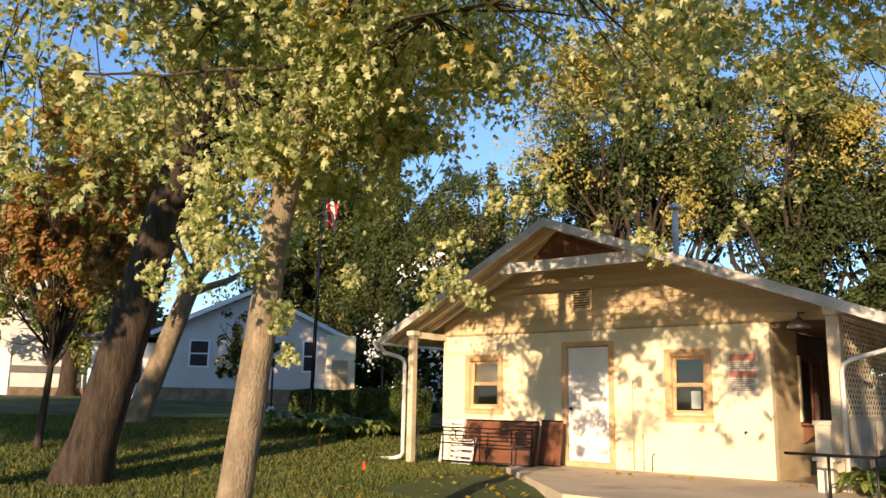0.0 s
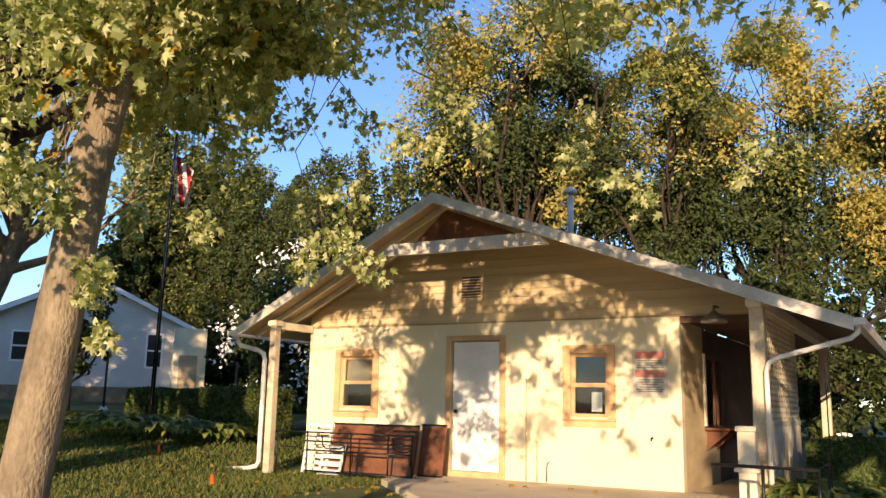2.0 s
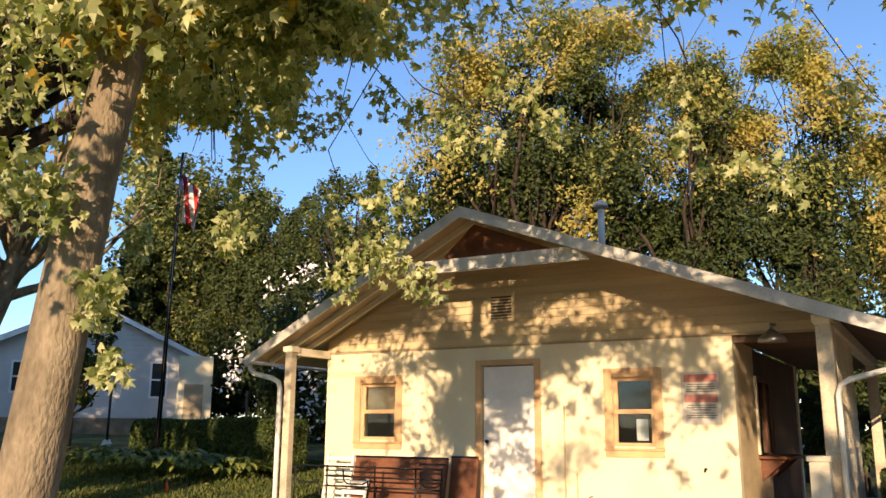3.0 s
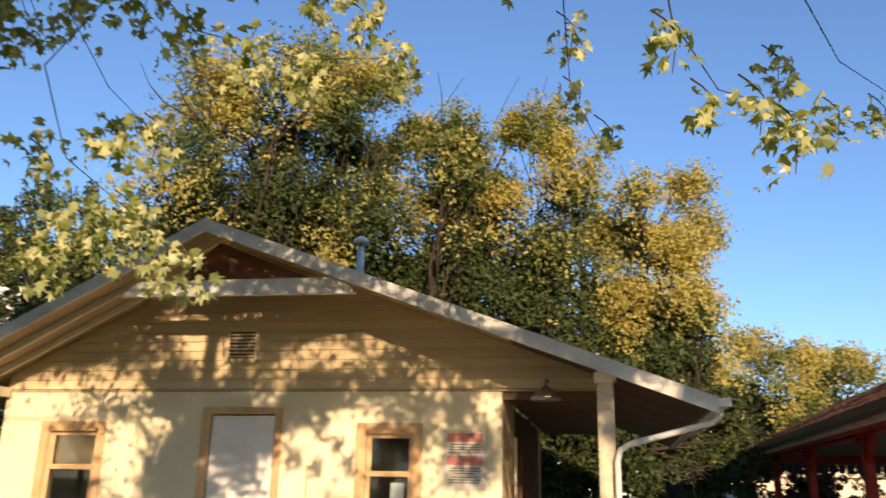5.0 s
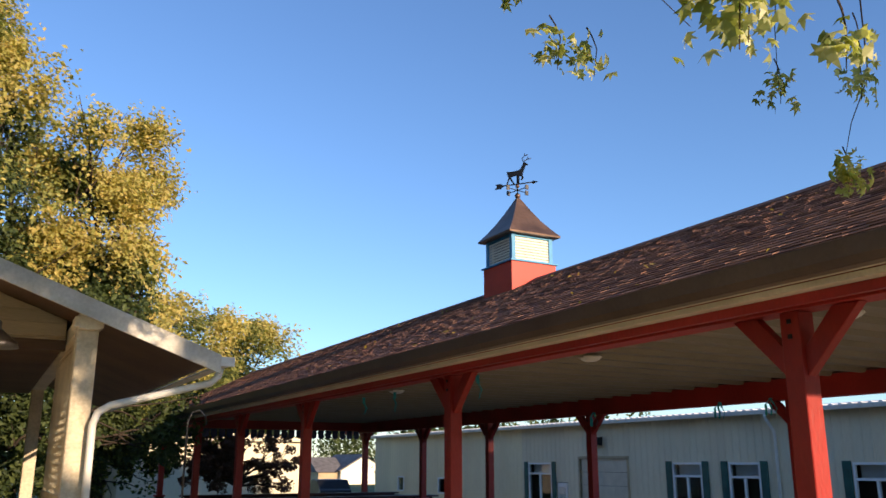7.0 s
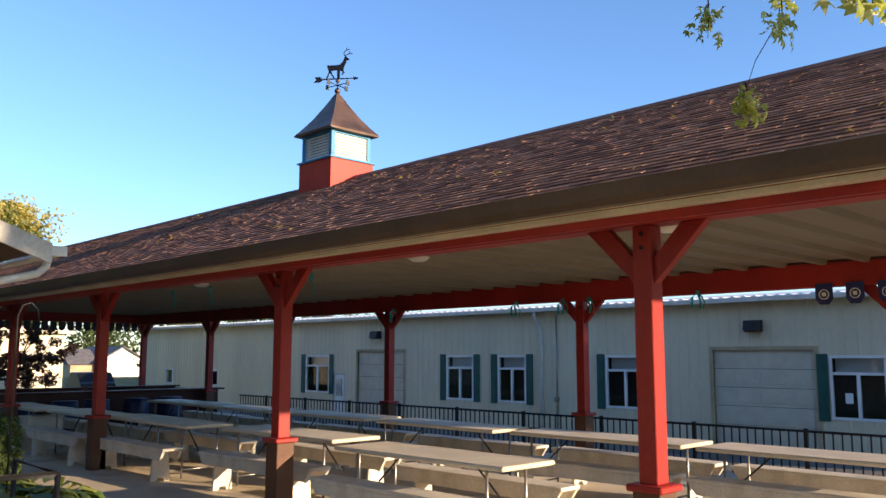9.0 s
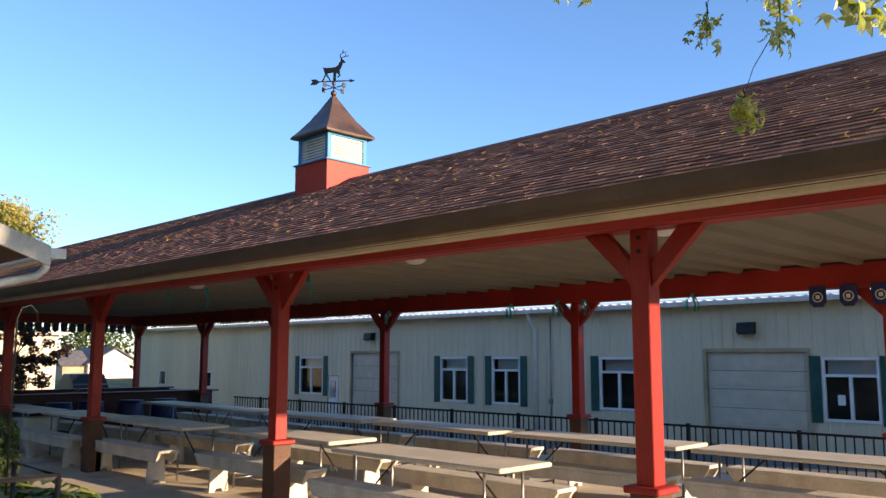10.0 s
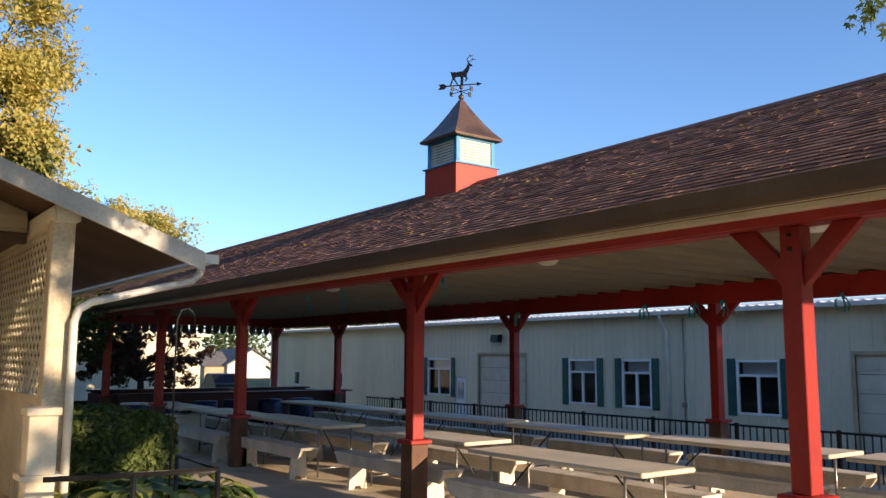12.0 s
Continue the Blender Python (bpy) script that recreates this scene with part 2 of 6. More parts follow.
def part(name, bm, mat, parent=None, label="", bevel=0.0, smooth=False):
    ob = new(name, mesh_of(bm, name, mat, bevel, smooth))
    if parent:
        ob.parent = parent
    return tagged(ob, label)

def made(fn, *args):
    bm = bmesh.new()
    fn(bm, *args)
    return bm

def bx(name, x0, x1, y0, y1, z0, z1, mat, parent=None, label="", bevel=0.0):
    return part(name, made(box, x0, x1, y0, y1, z0, z1), mat, parent, label, bevel)

def bar(name, a, b, w, h, mat, parent=None, label="", bevel=0.0, up=(0, 0, 1)):
    return part(name, made(beam, a, b, w, h, up), mat, parent, label, bevel)

def pipe(name, pts, r, mat, parent=None, label="", sides=8):
    return part(name, made(tube, pts, r, sides), mat, parent, label, 0, True)

def thing(name, label, category, at=(0, 0, 0), group=""):
    ob = new(name)
    ob.empty_display_size = 0.2
    ob.location = at
    return tagged(ob, label, category, group)

def structure(ob, label="", category=""):
    return tagged(ob, label, category, "", "structure")

def soup(name, verts, faces, mat, parent=None, smooth=False):
    me = bpy.data.meshes.new(name)
    me.from_pydata(verts, [], faces)
    me.materials.append(mat)
    ob = new(name, me)
    if parent:
        ob.parent = parent
    return ob

def leaves(name, centres, normals, sizes, mat, parent, lobed=False, seed=1, droop=0.0):
    """many small leaves, one island each, joined into one mesh."""
    rng = np.random.default_rng(seed)
    n = len(centres)
    c, s = np.asarray(centres, float), np.asarray(sizes, float)[:, None]
    nm = np.asarray(normals, float)
    nm /= np.linalg.norm(nm, axis=1)[:, None] + 1e-9
    r = rng.normal(size=(n, 3))
    r[:, 2] -= droop
    u = r - (r * nm).sum(1)[:, None] * nm
    u /= np.linalg.norm(u, axis=1)[:, None] + 1e-9
    v = np.cross(nm, u)
    if lobed:
        shape = [(-0.42, 0, 0), (-0.20, 0.40, -0.12), (-0.02, 0.19, 0.03), (0.34, 0.40, -0.14), (0.24, 0.14, 0.05), (0.66, 0, -0.20), (0.24, -0.14, 0.05), (0.34, -0.40, -0.14), (-0.02, -0.19, 0.03), (-0.20, -0.40, -0.12)]
        fc = [(0, 1, 2), (2, 3, 4), (4, 5, 6), (6, 7, 8), (8, 9, 0), (0, 2, 4, 6, 8)]
    else:
        shape = [(-0.5, 0, 0), (0.0, 0.3, 0.08), (0.55, 0, -0.05), (0.0, -0.3, 0.08)]
        fc = [(0, 1, 2, 3)]
    k = len(shape)
    pts = np.stack([c + s * (a * u + b * v + d * nm) for a, b, d in shape], 1).reshape(-1, 3)
    faces = [tuple(i * k + j for j in f) for i in range(n) for f in fc]
    ob = soup(name, pts.tolist(), faces, mat, parent)
    return tagged(ob, kind="stuff")

def clump_points(rng, centre, radii, count, shell=0.5):
    d = rng.normal(size=(count, 3))
    d /= np.linalg.norm(d, axis=1)[:, None]
    return np.asarray(centre) + d * (shell + (1 - shell) * rng.random((count, 1)) ** 0.6) * np.asarray(radii), d

# ---- ground ----
def rise(s):
    return float(np.interp(s, (2, 8, 13, 17, 33, 100), (0, 0.1, 0.3, 0.85, 1.42, 2.4)))

def level(x, y):
    """height of the ground."""
    z = rise(-x + 0.2 * y) if x > -60 else 2.4
    e = max(abs(x + 7.0) - 5.2, abs(y - 14.5) - 4.2, 0.0)
    hutpad = max(0.0, 1 - e / 2.5)
    hutpad = hutpad * hutpad * (3 - 2 * hutpad)
    z = max(z, z + hutpad * (0.36 - z)) if z < 0.36 else z
    if x > -2.4 and x <= 7.2:
        z = -0.12
    if x > 7.2:
        z = 0.0
        z -= 0.62 * min(1, (x - 7.2) / 0.3)
    return z

def grid_ground():
    xs = sorted({*np.linspace(-60, 7.1, 150).round(3), -2.45, -2.38, 7.25, 7.55, 8.2, 9, 12, 20, 40, 80, 200, 900, -100, -200, -900})
    ys = sorted({*np.linspace(-20, 60, 110).round(3), 80, 120, 250, 900, -60, -200, -900})
    vs = [(x, y, level(x, y) - 0.02) for y in ys for x in xs]
    w = len(xs)
    fs = [(j * w + i, j * w + i + 1, (j + 1) * w + i + 1, (j + 1) * w + i) for j in range(len(ys) - 1) for i in range(w - 1)]
    ob = soup("ground", vs, fs, M_GRASS)
    for f in ob.data.polygons:
        f.use_smooth = True
    return structure(ob, "green autumn lawn rising gently towards the house", "lawn")
grid_ground()
# concrete of the pavilion and plaza
structure(bx("pavement_plaza", -3.6, 7.3, 2.2, 33.0, -0.5, 0.0, M_CONC), "worn tan concrete slab under the picnic pavilion", "concrete slab")
apron = bmesh.new()
prism(apron, ((-8.6, 13.0), (-8.6, 11.9), (-7.3, 10.6), (-5.6, 8.9), (-3.4, 8.9), (-2.4, 10.2), (-2.4, 19.5), (-4.4, 19.5), (-4.4, 13.0)), "z", -0.2, 0.43)
structure(part("pavement_apron", apron, M_CONC), "worn concrete apron in front of the cream hut", "concrete apron")

# ---- hut ----
FY = 13.05
HX0, HX1, HB = -11.0, -4.47, 0.36
APX, APZ = -7.82, 4.68
EL, EZL, ER, EZR = -11.74, 2.70, -2.2, 2.60
BACK = 19.6
def roofz(x):
    return APZ + (x - APX) * ((APZ - EZL) / (APX - EL) if x < APX else (EZR - APZ) / (ER - APX))

def panel_with_holes(name, x0, x1, z0, z1, holes, y0, y1, mat, parent=None):
    """a wall in the xz plane, cut round its openings."""
    xs = sorted({x0, x1, *[h[0] for h in holes], *[h[1] for h in holes]})
    zs = sorted({z0, z1, *[h[2] for h in holes], *[h[3] for h in holes]})
    bm = bmesh.new()
    for a, b in zip(xs, xs[1:]):
        for c, d in zip(zs, zs[1:]):
            if not any(h[0] <= (a + b) / 2 <= h[1] and h[2] <= (c + d) / 2 <= h[3] for h in holes):
                box(bm, a, b, y0, y1, c, d)
    bmesh.ops.remove_doubles(bm, verts=bm.verts[:], dist=0.0005)
    return part(name, bm, mat, parent)

WINL = (-10.30, -9.62, 1.42, 2.30)
WINR = (-6.08, -5.52, 1.38, 2.30)
DOOR = (-8.10, -7.24, 0.44, 2.52)
hut_wall = structure(panel_with_holes("wall_hut_front", HX0, HX1, 0.0, 2.80, (WINL, WINR, (DOOR[0], DOOR[1], 0.2, DOOR[3])), FY, FY + 0.16, M_STUCCO), "cream painted masonry front wall of the hut", "wall")
gable = bmesh.new()
GX1 = -3.38
prism(gable, ((HX0, 2.80), (GX1, 2.80), (GX1, roofz(GX1) - 0.058), (APX, APZ - 0.058), (HX0, roofz(HX0) - 0.058)), "y", FY + 0.02, FY + 0.16)
structure(part("wall_hut_gable", gable, M_SIDING), "tan boarded gable of the hut", "wall")
# the side walls, cut by the serving hatch on the porch side
structure(bx("wall_hut_side_west", HX0, HX0 + 0.16, FY + 0.16, BACK - 1.2, 0.0, 3.0, M_STUCCO), "cream painted side wall", "wall")
structure(bx("wall_hut_back", HX0, HX1, BACK - 1.36, BACK - 1.2, 0.0, 2.8, M_STUCCO), "cream painted rear wall", "wall")
structure(bx("floor_hut", HX0, HX1, FY, BACK - 1.3, 0.0, 0.40, M_CONC), "concrete floor of the hut", "floor")
side = bmesh.new()
box(side, HX1 - 0.16, HX1, FY + 0.162, 14.34, 0.2, 2.79)
box(side, HX1 - 0.16, HX1, 14.34, 15.25, 0.2, 1.20)
# porch shade round the hatch is put into the wall as dark brown
dark = bmesh.new()
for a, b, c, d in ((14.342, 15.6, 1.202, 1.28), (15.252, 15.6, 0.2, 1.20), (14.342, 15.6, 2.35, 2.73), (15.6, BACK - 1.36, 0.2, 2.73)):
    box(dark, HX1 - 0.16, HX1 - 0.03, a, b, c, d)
structure(part("wall_hut_hatch", dark, M_SOFFITSHADE), "porch-side wall round the serving hatch, shade painted dark brown", "wall")
structure(part("wall_hut_side_east", side, M_SIDING), "boarded porch-side wall with an open serving hatch", "wall")

# partition and ceiling added to block light, so the windows look dark
structure(bx("wall_hut_inner", HX0 + 0.17, HX1 - 0.17, 14.0, 14.06, 0.4, 2.78, M_INNERSHADE), "added dark partition that keeps the hut windows dim", "wall")
structure(bx("ceiling_hut", HX0 + 0.17, HX1 - 0.17, FY + 0.17, BACK - 1.4, 2.72, 2.76, M_INNERSHADE), "added dark ceiling that keeps light out of the hut", "ceiling")
# roof: two slopes with boarded soffit
for nm, xa, za, xb, zb in (("roof_hut_west", EL, EZL, APX, APZ), ("roof_hut_east", APX, APZ, ER, EZR)):
    bm = bmesh.new()
    prism(bm, ((xa, za - 0.03), (xb, zb - 0.03), (xb, zb), (xa, za)), "y", 11.90, BACK)
    structure(part(nm, bm, M_DARKROOF), "dark shingled slope of the hut roof", "roof")
    bm = bmesh.new()
    if xa == EL:
        prism(bm, ((xa, za - 0.055), (xb, zb - 0.055), (xb, zb - 0.034), (xa, za - 0.034)), "y", 11.95, BACK - 0.02)
        structure(part("soffit_hut_west", bm, M_SOFFIT), "tan painted underside of the roof", "soffit")
    else:
        xm = HX1 + 0.12
        zm = za + (zb - za) * (xm - xa) / (xb - xa)
        prism(bm, ((xa, za - 0.055), (xm, zm - 0.055), (xm, zm - 0.034), (xa, za - 0.034)), "y", 11.95, BACK - 0.02)
        structure(part("soffit_hut_gable", bm, M_SOFFIT), "tan painted underside of the roof", "soffit")
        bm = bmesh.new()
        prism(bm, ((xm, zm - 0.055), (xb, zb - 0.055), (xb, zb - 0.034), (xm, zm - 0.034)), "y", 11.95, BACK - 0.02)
        structure(part("soffit_hut_porch", bm, M_SOFFITSHADE), "dark brown boarded porch soffit", "soffit")
def sloped(name, xa, xb, drop0, drop1, y0, y1, mat, label, parent=None):
    bm = bmesh.new()
    prism(bm, ((xa, roofz(xa) - drop1), (xb, roofz(xb) - drop1), (xb, roofz(xb) - drop0), (xa, roofz(xa) - drop0)), "y", y0, y1)
    return part(name, bm, mat, parent, label)
for xa, xb in ((EL, APX), (APX, ER)):
    structure(sloped("trim_hut_rake", xa, xb, 0.006, 0.165, 11.862, 11.898, M_FASCIA, "weathered white rake board"), "", "trim")
# lookout rafters under the overhang and the eave purlins
for xa, xb, ys in ((EL + 0.1, APX - 0.02, (12.35, 12.75)),):
    for y in ys:
        structure(sloped("trim_hut_rafter", xa, xb, 0.056, 0.15, y - 0.02, y + 0.02, M_CREAM, "cream rafter under the roof overhang"), "", "rafter")
structure(part("trim_hut_collar_tie", made(prism, ((-8.82, 3.76), (-5.95, 3.74), (-6.15, 3.93), (-8.62, 3.94)), "y", 11.93, 11.985), M_FASCIA), "weathered white tie board across the gable peak", "trim")
structure(part("trim_hut_peak_panel", made(prism, ((-8.45, 3.95), (-6.45, 3.95), (-7.82, 4.50)), "y", 12.3, 12.33), M_RUST), "brown panel behind the gable tie", "trim")
# frieze band where siding meets masonry
structure(bx("trim_hut_break_line", HX0 - 0.01, GX1, FY - 0.022, FY, 2.790, 2.812, M_SOFFIT), "thin ledge between boards and masonry", "trim")

# porch posts and plates
def porch_post(x, y, z0, z1, w=0.15):
    p = thing("porch_post", "cream painted square porch post with chipped paint", "post", (x, y, z0), "hut porch posts")
    bx("shaft", -w / 2, w / 2, -w / 2, w / 2, 0, z1 - z0, M_POST, p, bevel=0.008)
    bx("cap", -w / 2 - 0.03, w / 2 + 0.03, -w / 2 - 0.03, w / 2 + 0.03, z1 - z0 - 0.10, z1 - z0 - 0.012, M_CREAM, p, bevel=0.006)
    return p
porch_post(-11.0, 12.12, 0.20, 2.86, 0.13)
porch_post(-3.28, 12.15, 0.40, 2.88, 0.17)
porch_post(-3.28, 18.9, 0.40, 2.88, 0.17)
structure(bx("beam_porch_west", -11.07, -10.93, 12.2, FY - 0.03, 2.72, 2.84, M_CREAM), "cream beam from post to wall", "beam")
structure(bx("beam_porch_east", -3.36, -3.20, 11.98, BACK - 0.1, 2.76, 2.90, M_CREAM), "cream porch beam", "beam")
structure(bx("ceiling_porch", HX1 + 0.01, -3.38, FY + 0.15, BACK - 0.3, 2.74, 2.765, M_SOFFITSHADE), "dark brown boarded porch ceiling", "ceiling")
# front beam coloured dark in place of the shade on it
structure(bx("beam_porch_front", HX1 + 0.01, -3.37, FY + 0.03, FY + 0.14, 2.70, 2.797, M_SOFFITSHADE), "beam over the porch, its shade painted dark brown", "beam")

# ---- pavilion ----
PX0, PX1 = 0.70, 6.50
PYS = (8.23, 12.92, 17.84, 21.85, 25.70, 30.1)
PYE = (8.34, 13.05, 17.80, 21.60, 25.0, 28.9)
RIDGE, RZ, EAX0, EAX1, EAZ = 3.53, 4.52, 0.05, 7.01, 2.85
PY0, PY1 = 4.2, 31.2
SLOPE = (RZ - EAZ) / (RIDGE - EAX0)
def pavilion_post(x, y, brace_dir=(1, -1), low=False):
    p = thing("pavilion_post", "red painted timber post with brown boxed base and knee braces", "post", (x, y, 0), "pavilion posts")
    bx("base", -0.11, 0.11, -0.11, 0.11, 0, 0.76, M_BASE, p, "brown boxed base", 0.006)
    bx("base_cap", -0.145, 0.145, -0.145, 0.145, 0.762, 0.812, M_RED, p, "red moulded cap of the base", 0.01)
    bx("shaft", -0.075, 0.075, -0.075, 0.075, 0.813, 2.648, M_RED, p, "", 0.006)
    for d in brace_dir:
        bm = bmesh.new()
        prism(bm, ((d * 0.076, 2.22), (d * 0.076, 2.41), (d * 0.30, 2.647), (d * 0.50, 2.647)), "x", -0.04, 0.04)
        part("brace", bm, M_RED, p, "", 0.004)
    for zz in (2.47, 2.57):
        bx("bolt", -0.084, -0.0755, -0.015, 0.015, zz, zz + 0.03, M_BLACK, p, "dark bolt head")
    return p
for y, ye in zip(PYS, PYE):
    pavilion_post(PX0, y)
    pavilion_post(PX1, ye)
for nm, x, z0 in (("beam_west", PX0, 2.65), ("beam_east", PX1, 2.59)):
    structure(bx(nm, x - 0.10, x + 0.10, PY0 + 0.5, PY1 - 0.5, z0, 2.90, M_RED, bevel=0.006), "red painted timber beam", "beam")
structure(bx("beam_north", PX0 + 0.1, PX1 - 0.1, 29.0, 29.2, 2.65, 2.90, M_RED), "red painted timber beam", "beam")
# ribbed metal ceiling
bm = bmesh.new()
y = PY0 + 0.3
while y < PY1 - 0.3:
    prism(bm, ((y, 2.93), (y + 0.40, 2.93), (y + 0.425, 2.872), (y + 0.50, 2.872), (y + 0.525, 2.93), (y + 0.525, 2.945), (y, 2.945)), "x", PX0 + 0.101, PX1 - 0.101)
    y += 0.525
structure(part("ceiling", bm, M_CEIL), "ribbed metal ceiling of the pavilion, shade put into its colour", "ceiling")
# roof body and edges
bm = bmesh.new()
prism(bm, ((EAX0, EAZ - 0.04), (RIDGE, RZ - 0.04), (EAX1, EAZ - 0.04), (EAX1, EAZ), (RIDGE, RZ), (EAX0, EAZ)), "y", PY0, PY1)
structure(part("roof_pavilion", bm, M_UNDERROOF), "brown shingled gable roof of the pavilion", "roof")
for nm, xa, xb in (("trim_fascia_west", EAX0 + 0.03, EAX0 + 0.07), ("trim_fascia_east", EAX1 - 0.07, EAX1 - 0.03)):
    structure(bx(nm, xa, xb, PY0, PY1, 2.70, EAZ - 0.05, M_TABLE), "cream fascia board", "trim")
for nm, s, xe in (("gutter_west", -1, EAX0), ("gutter_east", 1, EAX1)):
    bm = bmesh.new()
    prism(bm, [(xe + s * a, b) for a, b in ((-0.03, 2.70), (0.05, 2.70), (0.085, 2.745), (0.10, 2.845), (0.085, 2.845), (0.07, 2.76), (0.045, 2.72), (-0.03, 2.72))], "y", PY0, PY1)
    structure(part(nm, bm, M_BROWN), "brown metal eaves gutter", "gutter")
structure(bx("trim_soffit_west", EAX0 + 0.075, EAX0 + 0.18, PY0, PY1, 2.66, 2.695, M_TABLE), "cream soffit strip", "trim")
structure(bx("trim_red_board_west", EAX0 + 0.181, EAX0 + 0.22, PY0, PY1, 2.60, 2.80, M_RED), "thin red board under the eave", "trim")
for nm, y in (("gable_south", PY0 + 0.2), ("gable_north", PY1 - 0.24)):
    structure(part(nm, made(prism, ((EAX0 + 0.3, 2.92), (EAX1 - 0.3, 2.92), (RIDGE, RZ - 0.12)), "y", y, y + 0.04), M_RED), "red boarded gable end", "wall")
structure(part("trim_ridge_cap", made(prism, ((RIDGE - 0.16, RZ - 0.055), (RIDGE, RZ + 0.035), (RIDGE + 0.16, RZ - 0.055), (RIDGE + 0.16, RZ - 0.085), (RIDGE, RZ), (RIDGE - 0.16, RZ - 0.085)), "y", PY0, PY1), M_SHINGLE_REST), "brown ridge shingles", "trim")

# cupola with weather vane
CX, CY, CW = 3.50, 15.70, 0.425
def cupola():
    c = thing("cupola", "red and cream louvred cupola with bronze roof on the pavilion ridge", "cupola", (CX, CY, 0))
    bx("base", -CW, CW, -CW, CW, 3.95, 4.79, M_CUPRED, c, "bright red boxed base")
    bx("base_ledge", -CW - 0.03, CW + 0.03, -CW - 0.03, CW + 0.03, 4.792, 4.815, M_BLUE, c, "blue ledge")
    w = CW - 0.03
    for sx, sy in ((-1, -1), (1, -1), (1, 1), (-1, 1)):
        bx("corner_post", *sorted((sx * w, sx * (w - 0.07))), *sorted((sy * w, sy * (w - 0.07))), 4.816, 5.25, M_BLUE, c, "blue corner post")
    for k in range(4):
        m = Matrix.Rotation(k * math.pi / 2, 4, "Z")
        for za, zb in ((4.816, 4.84), (5.215, 5.25)):
            part("frame_rail", made(box, -w + 0.07, w - 0.07, -w + 0.004, -w + 0.05, za, zb, m), M_BLUE, c, "blue louvre frame")
        for i in range(8):
            bm = bmesh.new()
            z = 4.845 + i * 0.047
            vs = ((-w + 0.072, -w + 0.012, z), (w - 0.072, -w + 0.012, z), (w - 0.072, -w + 0.034, z + 0.036), (-w + 0.072, -w + 0.034, z + 0.036))
            a = [bm.verts.new(m @ Vector(v)) for v in vs]
            b = [bm.verts.new(m @ (Vector(v) + Vector((0, 0.004, -0.010)))) for v in vs]
            bm.faces.new(a), bm.faces.new(b[::-1])
            for j in range(4):
                bm.faces.new((a[j], a[(j + 1) % 4], b[(j + 1) % 4], b[j]))
            part("louvre", bm, M_LOUVRE, c)
    bx("core", -w + 0.1, w - 0.1, -w + 0.1, w - 0.1, 4.82, 5.24, M_INNERSHADE, c, "core with the shade behind the louvres painted in")
    # flared hipped roof
    bm = bmesh.new()
    rings = []
    for r, z in ((0.49, 5.252), (0.495, 5.28), (0.40, 5.39), (0.275, 5.56), (0.155, 5.76), (0.03, 5.99)):
        rings.append([bm.verts.new((sx * r, sy * r, z)) for sx, sy in ((-1, -1), (1, -1), (1, 1), (-1, 1))])
    for a, b in zip(rings, rings[1:]):
        for k in range(4):
            bm.faces.new((a[k], a[(k + 1) % 4], b[(k + 1) % 4], b[k]))
    bm.faces.new(rings[0][::-1]), bm.faces.new(rings[-1])
    part("roof", bm, M_COPPER, c, "aged bronze flared roof")
cupola()
